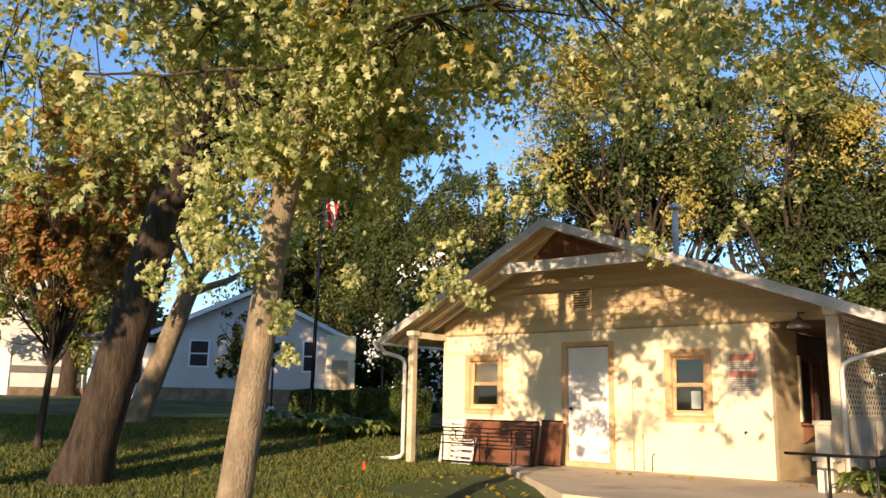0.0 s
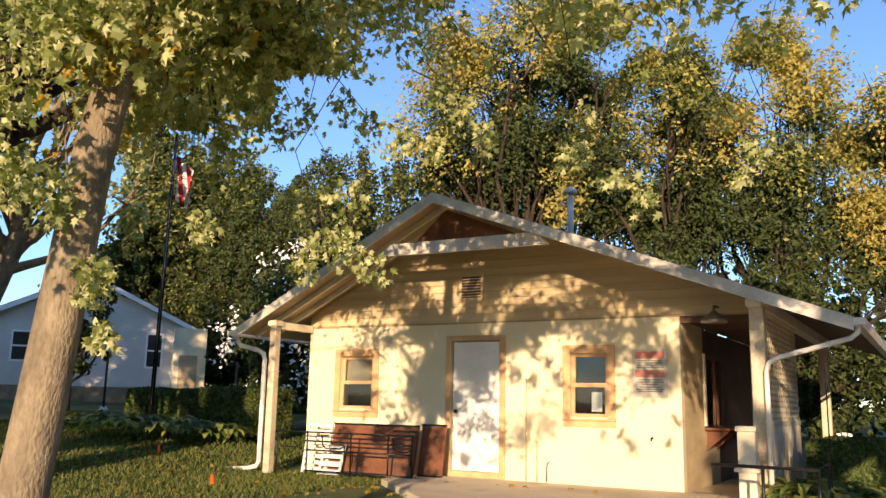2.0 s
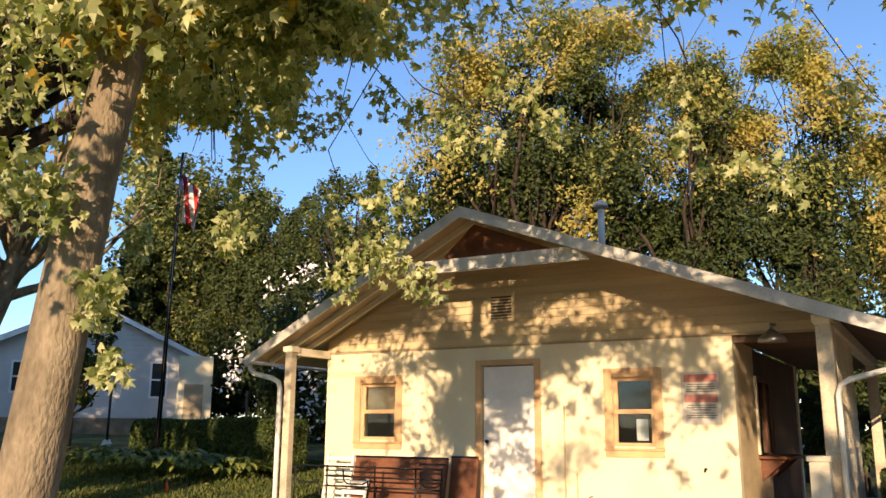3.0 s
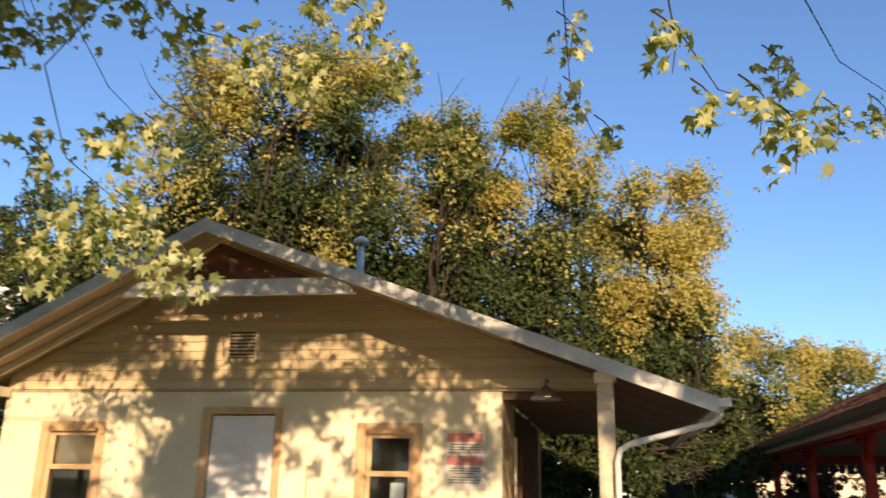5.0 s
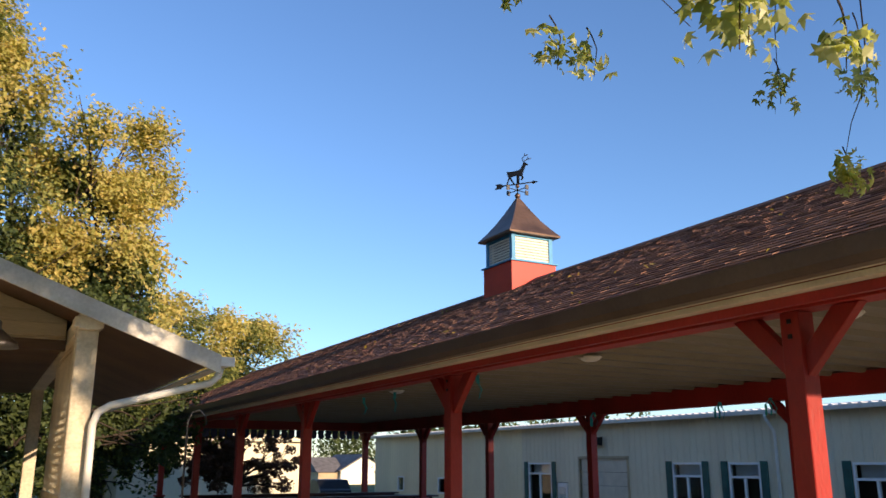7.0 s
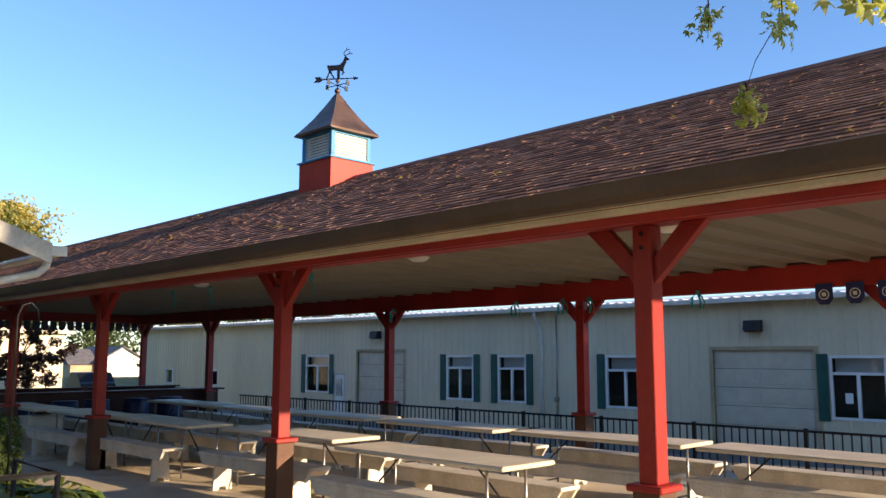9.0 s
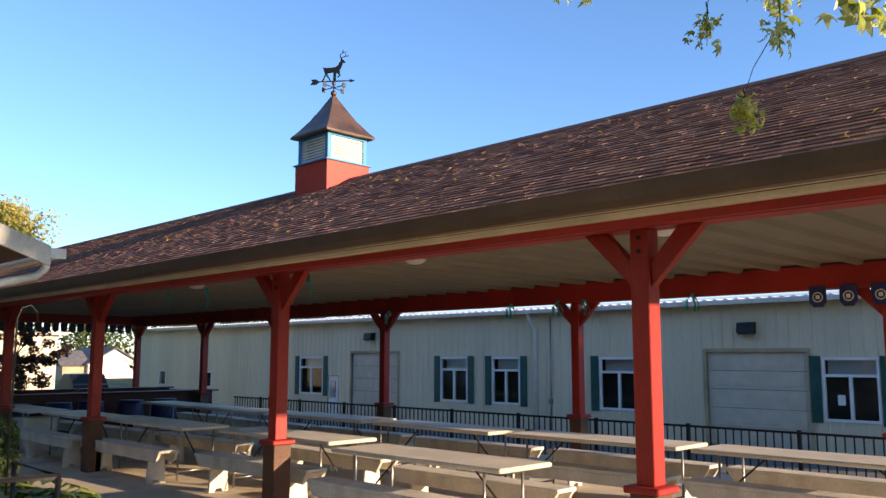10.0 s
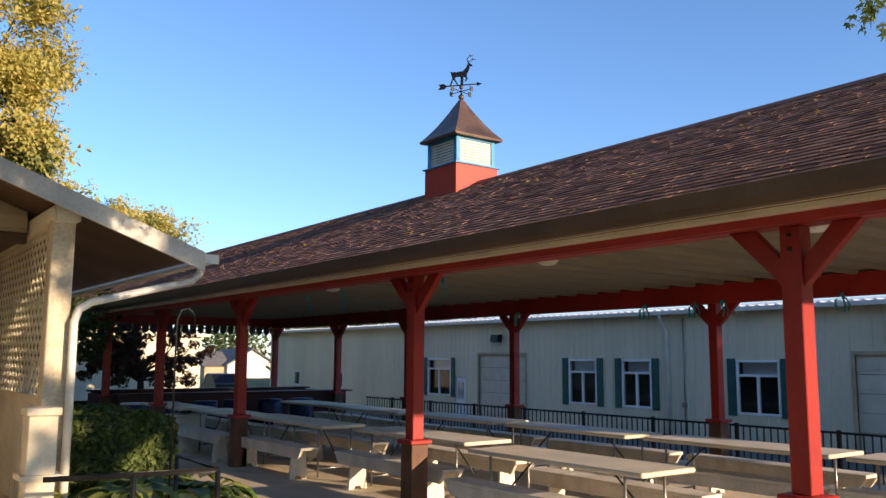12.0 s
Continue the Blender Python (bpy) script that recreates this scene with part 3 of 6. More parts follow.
def vane():
    v = thing("weather_vane", "black iron weather vane with a walking deer and arrow", "weather vane", (CX, CY, 5.97))
    pipe("rod", ((0, 0, 0), (0, 0, 0.52)), 0.012, M_BLACK, v)
    bm = bmesh.new()
    bmesh.ops.create_uvsphere(bm, u_segments=14, v_segments=8, radius=0.05, matrix=Matrix.Translation((0, 0, 0.07)))
    part("ball", bm, M_COPPER, v, "", 0, True)
    bm = bmesh.new()
    bmesh.ops.create_uvsphere(bm, u_segments=10, v_segments=6, radius=0.035, matrix=Matrix.Translation((0, 0, 0.24)))
    part("small_ball", bm, M_COPPER, v, "", 0, True)
    for a in (0.0, 0.5):
        d = Vector((math.cos(a * math.pi + 0.2), math.sin(a * math.pi + 0.2), 0))
        pipe("compass_arm", [d * -0.2 + Vector((0, 0, 0.17)), d * 0.2 + Vector((0, 0, 0.17))], 0.008, M_BLACK, v, "", 6)
        for s in (-1, 1):
            q = d * 0.22 * s
            bx("compass_mark", q.x - 0.03, q.x + 0.03, q.y - 0.008, q.y + 0.008, 0.13, 0.21, M_BLACK, v)
    # arrow and deer lie in one upright plane
    h = Vector((0.62, -0.78, 0)).normalized()
    def P(a, z):
        return h * a * 0.75 + Vector((0, 0, 0.28 + (z - 0.36) * 0.68))
    pipe("arrow_shaft", [P(-0.45, 0.36), P(0.40, 0.36)], 0.011, M_BLACK, v, "", 6)
    def plate(name, pts, t=0.014):
        s = Vector((-h.y, h.x, 0)) * t
        bm = bmesh.new()
        r0, r1 = [bm.verts.new(P(*p) - s) for p in pts], [bm.verts.new(P(*p) + s) for p in pts]
        bm.faces.new(r0), bm.faces.new(r1[::-1])
        for i in range(len(pts)):
            bm.faces.new((r0[i], r1[i], r1[(i + 1) % len(pts)], r0[(i + 1) % len(pts)]))
        part(name, bm, M_BLACK, v)
    plate("arrow_tail", ((-0.52, 0.41), (-0.40, 0.42), (-0.32, 0.36), (-0.40, 0.29), (-0.53, 0.29), (-0.48, 0.35)))
    plate("arrow_head", ((0.36, 0.40), (0.47, 0.36), (0.36, 0.32)))
    plate("deer", ((-0.26, 0.37), (-0.20, 0.54), (-0.235, 0.66), (-0.245, 0.72), (-0.20, 0.70), (-0.08, 0.70), (0.04, 0.71), (0.10, 0.77), (0.15, 0.88), (0.16, 0.92), (0.20, 0.90), (0.255, 0.845), (0.25, 0.82), (0.20, 0.83), (0.175, 0.74), (0.13, 0.63), (0.13, 0.56), (0.15, 0.52), (0.10, 0.45), (0.085, 0.46), (0.115, 0.52), (0.085, 0.55), (0.05, 0.57), (0.045, 0.37), (0.015, 0.37), (0.01, 0.58), (-0.10, 0.58), (-0.15, 0.56), (-0.13, 0.50), (-0.06, 0.37), (-0.09, 0.37), (-0.165, 0.49), (-0.185, 0.52), (-0.235, 0.37)))
    for k, s in enumerate((-1, 1)):
        off = Vector((-h.y, h.x, 0)) * 0.03 * s
        pipe("antler", [P(0.17, 0.90) + off, P(0.15, 0.98) + off * 2, P(0.22, 1.03) + off * 3, P(0.30, 1.04) + off * 3], 0.008, M_BLACK, v, "", 5)
        pipe("antler_tine", [P(0.22, 1.03) + off * 3, P(0.23, 1.09) + off * 3], 0.007, M_BLACK, v, "", 5)
vane()

# folding tables and benches
def folding_table(x, y, L=2.42, W=0.74, h=0.745, turn=0):
    t = thing("folding_table", "long cream plastic folding table on steel legs", "table", (x, y, 0), "pavilion tables")
    t.rotation_euler.z = radians(turn)
    bx("tabletop", -W / 2, W / 2, -L / 2, L / 2, h - 0.045, h, M_TABLE, t, "", 0.012)
    for s in (-1, 1):
        yy = s * (L / 2 - 0.28)
        for sx in (-1, 1):
            pipe("leg", [(sx * (W / 2 - 0.10), yy, 0.0), (sx * (W / 2 - 0.10), yy, h - 0.05)], 0.0145, M_STEEL, t)
        pipe("leg_rail", [(-W / 2 + 0.10, yy, 0.12), (W / 2 - 0.10, yy, 0.12)], 0.011, M_STEEL, t)
        pipe("brace", [(0, yy - s * 0.01, 0.34), (0, yy - s * 0.42, h - 0.05)], 0.010, M_BLACK, t)
    return t
def bench(x, y, L=2.42, turn=0, h=0.47):
    b = thing("bench", "white painted wooden plank bench with slab legs", "bench", (x, y, 0), "pavilion benches")
    b.rotation_euler.z = radians(turn)
    bx("seat", -0.15, 0.15, -L / 2, L / 2, h - 0.04, h, M_BENCH, b, "", 0.006)
    for s in (-1, 1):
        bm = bmesh.new()
        prism(bm, ((-L / 2 + 0.10, h - 0.16), (L / 2 - 0.10, h - 0.16), (L / 2 - 0.015, h - 0.042), (-L / 2 + 0.015, h - 0.042)), "x", s * 0.125 - 0.018, s * 0.125 + 0.018)
        part("apron", bm, M_BENCH, b)
        bm = bmesh.new()
        yy = s * (L / 2 - 0.36)
        prism(bm, ((-0.14, 0.0), (-0.06, 0.0), (-0.04, 0.05), (0.04, 0.05), (0.06, 0.0), (0.14, 0.0), (0.105, h - 0.042), (-0.105, h - 0.042)), "y", yy - 0.02, yy + 0.02)
        part("leg", bm, M_BENCH, b, "", 0.003)
    return b
TABLES = [(1.34, 11.10, 0), (1.70, 14.05, 1), (1.45, 17.0, 0), (1.30, 19.5, -1), (1.2, 22.2, 0), (4.05, 8.35, 0), (4.05, 10.95, 1), (4.0, 13.6, -1), (4.05, 16.3, 0), (4.0, 18.9, 0), (4.1, 21.5, 0)]
for x, y, a in TABLES:
    folding_table(x, y, turn=a)
    bench(x - 0.60, y - 0.1, turn=a)
    bench(x + 0.66, y + 0.05, turn=-a)

# ---- metal building behind the pavilion ----
BX = 17.0
def rib_wall(name, x, y0, y1, z0, z1, holes, mat, parent=None):
    """ribbed sheet wall in the yz plane facing -x, cut round openings."""
    ys = sorted({y0, y1, *[h[0] for h in holes], *[h[1] for h in holes]})
    zs = sorted({z0, z1, *[h[2] for h in holes], *[h[3] for h in holes]})
    bm = bmesh.new()
    for a, b in zip(ys, ys[1:]):
        for c, d in zip(zs, zs[1:]):
            if not any(h[0] <= (a + b) / 2 <= h[1] and h[2] <= (c + d) / 2 <= h[3] for h in holes):
                box(bm, x, x + 0.15, a, b, c, d)
    bmesh.ops.remove_doubles(bm, verts=bm.verts[:], dist=0.0005)
    wall = part(name, bm, mat, parent)
    bm = bmesh.new()
    y = y0 + 0.1
    while y < y1:
        cuts = sorted([(h[2], h[3]) for h in holes if h[0] - 0.02 < y < h[1] + 0.02])
        z = z0
        for c, d in cuts + [(z1, z1)]:
            if c - z > 0.02:
                prism(bm, ((x, y - 0.025), (x - 0.018, y - 0.012), (x - 0.018, y + 0.012), (x, y + 0.025)), "z", z, c)
            z = d
        y += 0.305
    tagged(part("rib", bm, mat, wall), kind="stuff")
    return wall
GB = -0.62
WIN = [(11.85, 13.20), (18.45, 19.85), (23.0, 24.25), (25.4, 26.75), (33.8, 35.5)]
GAR = [(13.55, 16.30, 1.86), (29.1, 31.9, 1.86)]
HOLES = [(a, b, 0.14, 1.72) for a, b in WIN] + [(a, b, GB, z) for a, b, z in GAR] + [(32.75, 33.55, GB, 0.95)]
mb = rib_wall("wall_metal_building", BX, 2.0, 36.0, GB, 3.20, HOLES, M_METALWALL)
structure(mb, "off-white ribbed metal wall of the long shed", "wall")
FARWIN = [(47.8, 48.6), (43.0, 43.8)]
# same shed wall from y 36 on, coloured as if the sun reached it
structure(rib_wall("wall_metal_building_far", BX, 36.0, 51.8, GB, 3.20, [(a, b, 0.2, 1.0) for a, b in FARWIN], M_SUNCREAMWALL), "ribbed metal wall at the shed's far end, sunlight painted as cream", "wall")
for a, b in FARWIN:
    fw = thing("small_window", "small white framed window in the shed's far wall", "window", (BX, a, 0.2), "small shed windows")
    q = bmesh.new()
    for c, d, e, f in ((0, 0.07, 0, 0.8), (b - a - 0.07, b - a, 0, 0.8), (0.07, b - a - 0.07, 0, 0.07), (0.07, b - a - 0.07, 0.73, 0.8)):
        box(q, -0.03, 0.06, c, d, e, f)
    part("window_frame", q, M_WHITE, fw)
    bx("pane", 0.01, 0.016, 0.07, b - a - 0.07, 0.07, 0.73, M_CLEARGLASS, fw)
structure(part("roof_metal_building", made(prism, ((BX - 0.35, 3.19), (BX + 12, 4.20), (BX + 12, 4.28), (BX - 0.35, 3.26)), "y", 1.6, 52.1), M_WHITEROOF), "white metal roof of the long shed", "roof")
bm = bmesh.new()
y = 1.7
while y < 52.0:
    prism(bm, ((y, 3.262), (y + 0.06, 3.302), (y + 0.10, 3.302), (y + 0.16, 3.262)), "x", BX - 0.36, BX + 0.3)
    y += 0.305
structure(part("trim_roof_ribs", bm, M_WHITEROOF), "raised ribs along the metal roof edge", "trim")
bm = bmesh.new()
prism(bm, ((BX - 0.47, 3.13), (BX - 0.36, 3.13), (BX - 0.36, 3.23), (BX - 0.49, 3.23)), "y", 1.6, 52.1)
structure(part("gutter_metal_building", bm, M_PVC), "grey-white eaves gutter", "gutter")
structure(bx("wall_metal_building_inside", BX + 0.9, BX + 1.0, 2.0, 51.8, GB, 3.0, M_INNERSHADE), "inner shed wall with the room's dimness painted in", "wall")
structure(bx("ground_yard_concrete", 8.3, BX + 0.9, -5, 60, GB - 0.3, GB + 0.004, M_YARD), "dark worn asphalt yard beside the shed", "pavement")

def shed_window(y0, y1, paper=False, two=True):
    w = thing("window_shed", "white vinyl window with two casements, transom and green shutters", "window", (BX, 0, 0), "shed windows")
    z0, z1 = 0.14, 1.72
    f = bmesh.new()
    for a, b, c, d in ((y0, y0 + 0.07, z0, z1), (y1 - 0.07, y1, z0, z1), (y0 + 0.07, y1 - 0.07, z0, z0 + 0.07), (y0 + 0.07, y1 - 0.07, z1 - 0.07, z1), (y0 + 0.07, y1 - 0.07, 1.24, 1.31)):
        box(f, -0.03, 0.06, a, b, c, d)
    m = (y0 + y1) / 2
    box(f, -0.03, 0.06, m - 0.04, m + 0.04, z0 + 0.07, 1.24)
    part("window_frame", f, M_WHITE, w, "", 0.004)
    for a, b, c, d in ((y0 + 0.07, m - 0.04, z0 + 0.07, 1.24), (m + 0.04, y1 - 0.07, z0 + 0.07, 1.24), (y0 + 0.07, y1 - 0.07, 1.31, z1 - 0.07)):
        g = bx("pane", 0.01, 0.016, a, b, c, d, M_CLEARGLASS, w)
    bx("curtain", 0.25, 0.27, y0 + 0.05, y1 - 0.05, 1.28, z1, M_PAPER, w, "pale blind behind the transom")
    if paper:
        bx("notice", 0.0, 0.004, m + 0.15, m + 0.33, 0.55, 0.80, M_PAPER, w, "white paper notice")
    for s, e in ((-1, y0), (1, y1)):
        a, b = (e - 0.30, e - 0.03) if s < 0 else (e + 0.03, e + 0.30)
        sh = bx("shutter", -0.055, -0.012, a, b, z0 - 0.04, z1 + 0.04, M_SHUTTER, w, "dark green louvred shutter", 0.004)
        for i in range(14):
            z = z0 + 0.06 + i * 0.108
            bar("slat", (-0.062, a + 0.05, z), (-0.062, b - 0.05, z), 0.016, 0.05, M_SHUTTER, sh)
    return w
for i, (a, b) in enumerate(WIN):
    shed_window(a, b, i == 0)
def garage_door(y0, y1, z1):
    g = structure(thing("door_garage", "white panelled overhead garage door", "garage door", (BX, 0, 0)))
    n = 5
    hh = (z1 - GB) / n
    for i in range(n):
        s = bx("section", 0.06, 0.10, y0, y1, GB + i * hh + 0.006, GB + (i + 1) * hh - 0.006, M_GARAGE, g, "", 0.004)
        for k in range(4):
            wdt = (y1 - y0) / 4
            bx("raised_panel", 0.048, 0.061, y0 + k * wdt + 0.09, y0 + (k + 1) * wdt - 0.09, GB + i * hh + 0.10, GB + (i + 1) * hh - 0.10, M_GARAGE, s, "", 0.005)
    for a, b, c, d in ((y0 - 0.10, y0, GB, z1 + 0.10), (y1, y1 + 0.10, GB, z1 + 0.10), (y0, y1, z1, z1 + 0.10)):
        bx("jamb", -0.03, 0.05, a, b, c, d, M_SOFFIT, g, "tan metal jamb trim")
for a, b, c in GAR:
    garage_door(a, b, c)
d = structure(thing("door_shed", "white half-glazed entrance door", "door", (BX, 0, 0)))
bx("leaf", 0.03, 0.08, 32.82, 33.48, GB, 0.93, M_WHITE, d)
bx("door_pane", 0.012, 0.028, 32.98, 33.32, 0.05, 0.75, M_CLEARGLASS, d)
def floodlight(y, z):
    f = thing("wall_floodlight", "dark bronze wall floodlight on the shed", "floodlight", (BX - 0.02, y, z))
    part("housing", made(prism, ((-0.32, -0.12), (-0.05, -0.17), (-0.02, 0.16), (-0.26, 0.14)), "y", -0.22, 0.22), M_BLACK, f, "", 0.01)
    bx("bracket", -0.05, 0.0, -0.06, 0.06, -0.1, 0.12, M_BLACK, f)
    bx("lens", -0.30, -0.07, -0.19, 0.19, -0.172, -0.158, M_CLEARGLASS, f, "clear lens")
floodlight(15.05, 2.5)
floodlight(30.6, 2.52)
pipe_d = thing("downspout_shed", "grey-white downspout of the shed", "downspout", (BX, 22.3, 0))
pipe("spout", [(-0.42, 0, 3.13), (-0.42, 0, 3.0), (-0.1, 0, 2.65), (-0.06, 0, 2.5), (-0.06, 0, GB)], 0.05, M_PVC, pipe_d)
cond = thing("conduit_shed", "grey electrical conduit with a small box", "conduit", (BX, 21.7, 0))
pipe("pipe", [(-0.04, 0, GB), (-0.04, 0, 3.0)], 0.022, M_STEEL, cond)
bx("box", -0.1, -0.005, -0.07, 0.07, 0.25, 0.40, M_STEEL, cond)

# far gable-end of the white shed's neighbour and the small house
nb = thing("white_outbuilding", "white metal outbuilding beyond the pavilion", "shed", (4.6, 40, 0))
bx("wall", -3.7, 3.7, 0, 7, 0, 2.6, M_METALWALL, nb)
part("roof", made(prism, ((-4.0, 2.58), (4.0, 2.58), (4.0, 2.68), (0.4, 3.0), (-4.0, 2.68)), "y", -0.3, 7.3), M_METALWALL, nb)
hs = thing("small_house", "small cream gabled house far behind the pavilion", "house", (35.7, 97, -1.5))
part("wall", made(prism, ((-2.9, 0), (2.9, 0), (2.9, 2.45), (0, 4.1), (-2.9, 2.45)), "y", 0, 9), M_LOUVRE, hs)
for s in (-1, 1):
    bm = bmesh.new()
    prism(bm, ((s * 3.2, 2.29), (0, 4.12), (0, 4.28), (s * 3.25, 2.43)), "y", -0.4, 9.4)
    part("roof", bm, M_GREYROOF, hs, "dark shingled slope")
# added block stands for the house's turned side; tan carries its shade
bx("wing_wall", -5.4, -2.91, 0.6, 6, 0, 2.2, M_SOFFIT, hs, "added side block, its shade painted tan")
part("wing_roof", made(prism, ((0.3, 2.22), (3.4, 3.9), (6.4, 2.22)), "x", -5.7, -2.3), M_GREYROOF, hs, "dark shingled roof of the added side block")

# bar counter at the pavilion's far end
bc = thing("bar_counter", "dark red and brown timber serving counter", "counter", (0, 25.4, 0))
bx("front_panel", 0.9, 6.95, -0.1, 0.0, 0.0, 0.82, M_MAROON, bc, "dark maroon boarded front")
bx("countertop", 0.8, 7.05, -0.28, 0.22, 0.822, 0.86, M_MAROON, bc, "dark red counter top", 0.006)
bx("back_ledge", 0.8, 7.05, 2.2, 2.5, 0.83, 0.87, M_MAROON, bc, "rear red ledge", 0.006)
for x in (0.8, 6.95):
    bx("end_panel", x, x + 0.1, 0.23, 2.29, 0.0, 0.80, M_MAROON, bc)
bx("back_panel", 0.9, 6.95, 2.3, 2.4, 0.0, 0.828, M_MAROON, bc)

# iron fence along the drop to the yard
fence = thing("iron_fence", "black iron picket fence along the slab's edge", "fence", (7.62, 0, -0.38))
bar("top_rail", (0, 3.0, 1.02), (0, 25.3, 1.02), 0.05, 0.035, M_BLACK, fence)
bar("bottom_rail", (0, 3.0, 0.12), (0, 25.3, 0.12), 0.035, 0.03, M_BLACK, fence)
pk = mesh_of(made(box, -0.009, 0.009, -0.009, 0.009, 0.13, 1.003), "picket", M_BLACK)
ps = mesh_of(made(box, -0.026, 0.026, -0.026, 0.026, -0.24, 1.06), "post", M_BLACK)
y, k = 3.0, 0
while y < 25.3:
    o = new("post" if k % 14 == 0 else "picket", ps if k % 14 == 0 else pk)
    o.parent, o.location = fence, (0, y, 0)
    y, k = y + 0.125, k + 1

# ---- trees ----
def limb(bm, a, b, r0, r1, rng, bend=0.12, n=6, sides=8):
    a, b = Vector(a), Vector(b)
    L = (b - a).length
    pts, rad = [], []
    off = Vector(rng.normal(size=3)) * bend * L
    for i in range(n + 1):
        t = i / n
        pts.append(a.lerp(b, t) + off * math.sin(t * math.pi) * 0.6 + Vector(rng.normal(size=3)) * 0.009 * L * (0 < i < n))
        rad.append(r0 + (r1 - r0) * t)
    tube(bm, pts, rad, sides)
    return pts

# openings cut to fit the camera's view: eye, azimuth range, elevation range, share of leaves left
GAPS = ((-1.43, 1.37, 1.52, 46.6, 50.4, 9.5, 17.4, 0.0), (-1.82, 1.67, 1.55, 46.2, 50.4, 8.5, 17.8, 0.0), (-1.09, 1.06, 1.49, 47.2, 50.4, 10.0, 16.6, 0.05), (-1.82, 1.67, 1.55, 34.5, 41.0, 9.0, 23.4, 0.06), (-1.09, 1.06, 1.49, 33.6, 43.0, 9.0, 20.4, 0.10), (-1.82, 1.67, 1.55, 52.2, 57.4, 2.0, 21.0, 0.35))
def open_view(c, rng):
    """which of the leaves at c stay once the camera's views in GAPS are cut open."""
    stay = np.ones(len(c), bool)
    for x, y, z, a0, a1, e0, e1, keep in GAPS:
        d = c - np.array((x, y, z))
        az = np.degrees(np.arctan2(-d[:, 0], d[:, 1]))
        el = np.degrees(np.arctan2(d[:, 2], np.hypot(d[:, 0], d[:, 1])))
        stay &= ~((az > a0) & (az < a1) & (el > e0) & (el < e1) & (d[:, 1] < 14.0) & (rng.random(len(c)) > keep))
    return stay

def big_tree(name, label, base, fork, r, top, clumps, leaf_mat, seed, leaf=0.2, per=420, bark=None, second_mat=None, share=0.0, bottom_flare=1.35, droop=0.3):
    """trunk from base to fork, limbs to each clump (centre, radii), leaves in each clump."""
    rng = np.random.default_rng(seed)
    bark = bark or M_BARKD
    t = thing(name, label, "tree", base)
    B = Vector(base)
    bm = bmesh.new()
    F = Vector(fork) - B
    pts = [Vector((0, 0, -0.3)), Vector((0, 0, 0.05)), F * 0.12, F * 0.35, F * 0.65, F]
    tube(bm, pts, [r * bottom_flare * 1.25, r * bottom_flare, r * 1.06, r, r * 0.9, r * 0.75], 14)
    part("trunk", bm, bark, t, "", 0, True)
    cs, ns = [], []
    for c, rad in clumps:
        bm = bmesh.new()
        C = Vector(c) - B
        s = F.lerp(F * 0.75, rng.random())
        p = limb(bm, s, C, r * 0.42, r * 0.06, rng)
        for _ in range(5):
            e = C + Vector(rng.normal(size=3) * np.asarray(rad) * 0.38)
            limb(bm, p[rng.integers(3, 6)], e, r * 0.12, 0.008, rng, 0.15, 4, 5)
        part("limb", bm, bark, t, "", 0, True)
        # several tufts within the clump leave gaps between them
        vol = rad[0] * rad[1] * rad[2]
        k = max(6, int(9 * vol ** 0.4))
        for _ in range(k):
            d = rng.normal(size=3)
            d /= np.linalg.norm(d)
            q = np.asarray(C) + d * np.asarray(rad) * (0.25 + 0.75 * rng.random() ** 0.5)
            rr = np.asarray(rad) * (0.18 + 0.22 * rng.random())
            m = int(per * (0.6 + 0.8 * rng.random()) / 6)
            pp, nn = clump_points(rng, q, rr, m, 0.25)
            cs.append(pp), ns.append(nn * 0.7 + rng.normal(size=nn.shape) * 0.5 + np.array((0, 0, 0.35)))
    cs, ns = np.concatenate(cs), np.concatenate(ns)
    stay = open_view(cs + np.array(B), rng)
    cs, ns = cs[stay], ns[stay]
    pick = rng.random(len(cs)) < share
    sizes = leaf * (0.6 + 0.8 * rng.random(len(cs)))
    leaves("crown", cs[~pick], ns[~pick], sizes[~pick], leaf_mat, t, False, seed, droop)
    if share:
        leaves("crown_turned", cs[pick], ns[pick], sizes[pick], second_mat, t, False, seed + 1, droop)
    return t

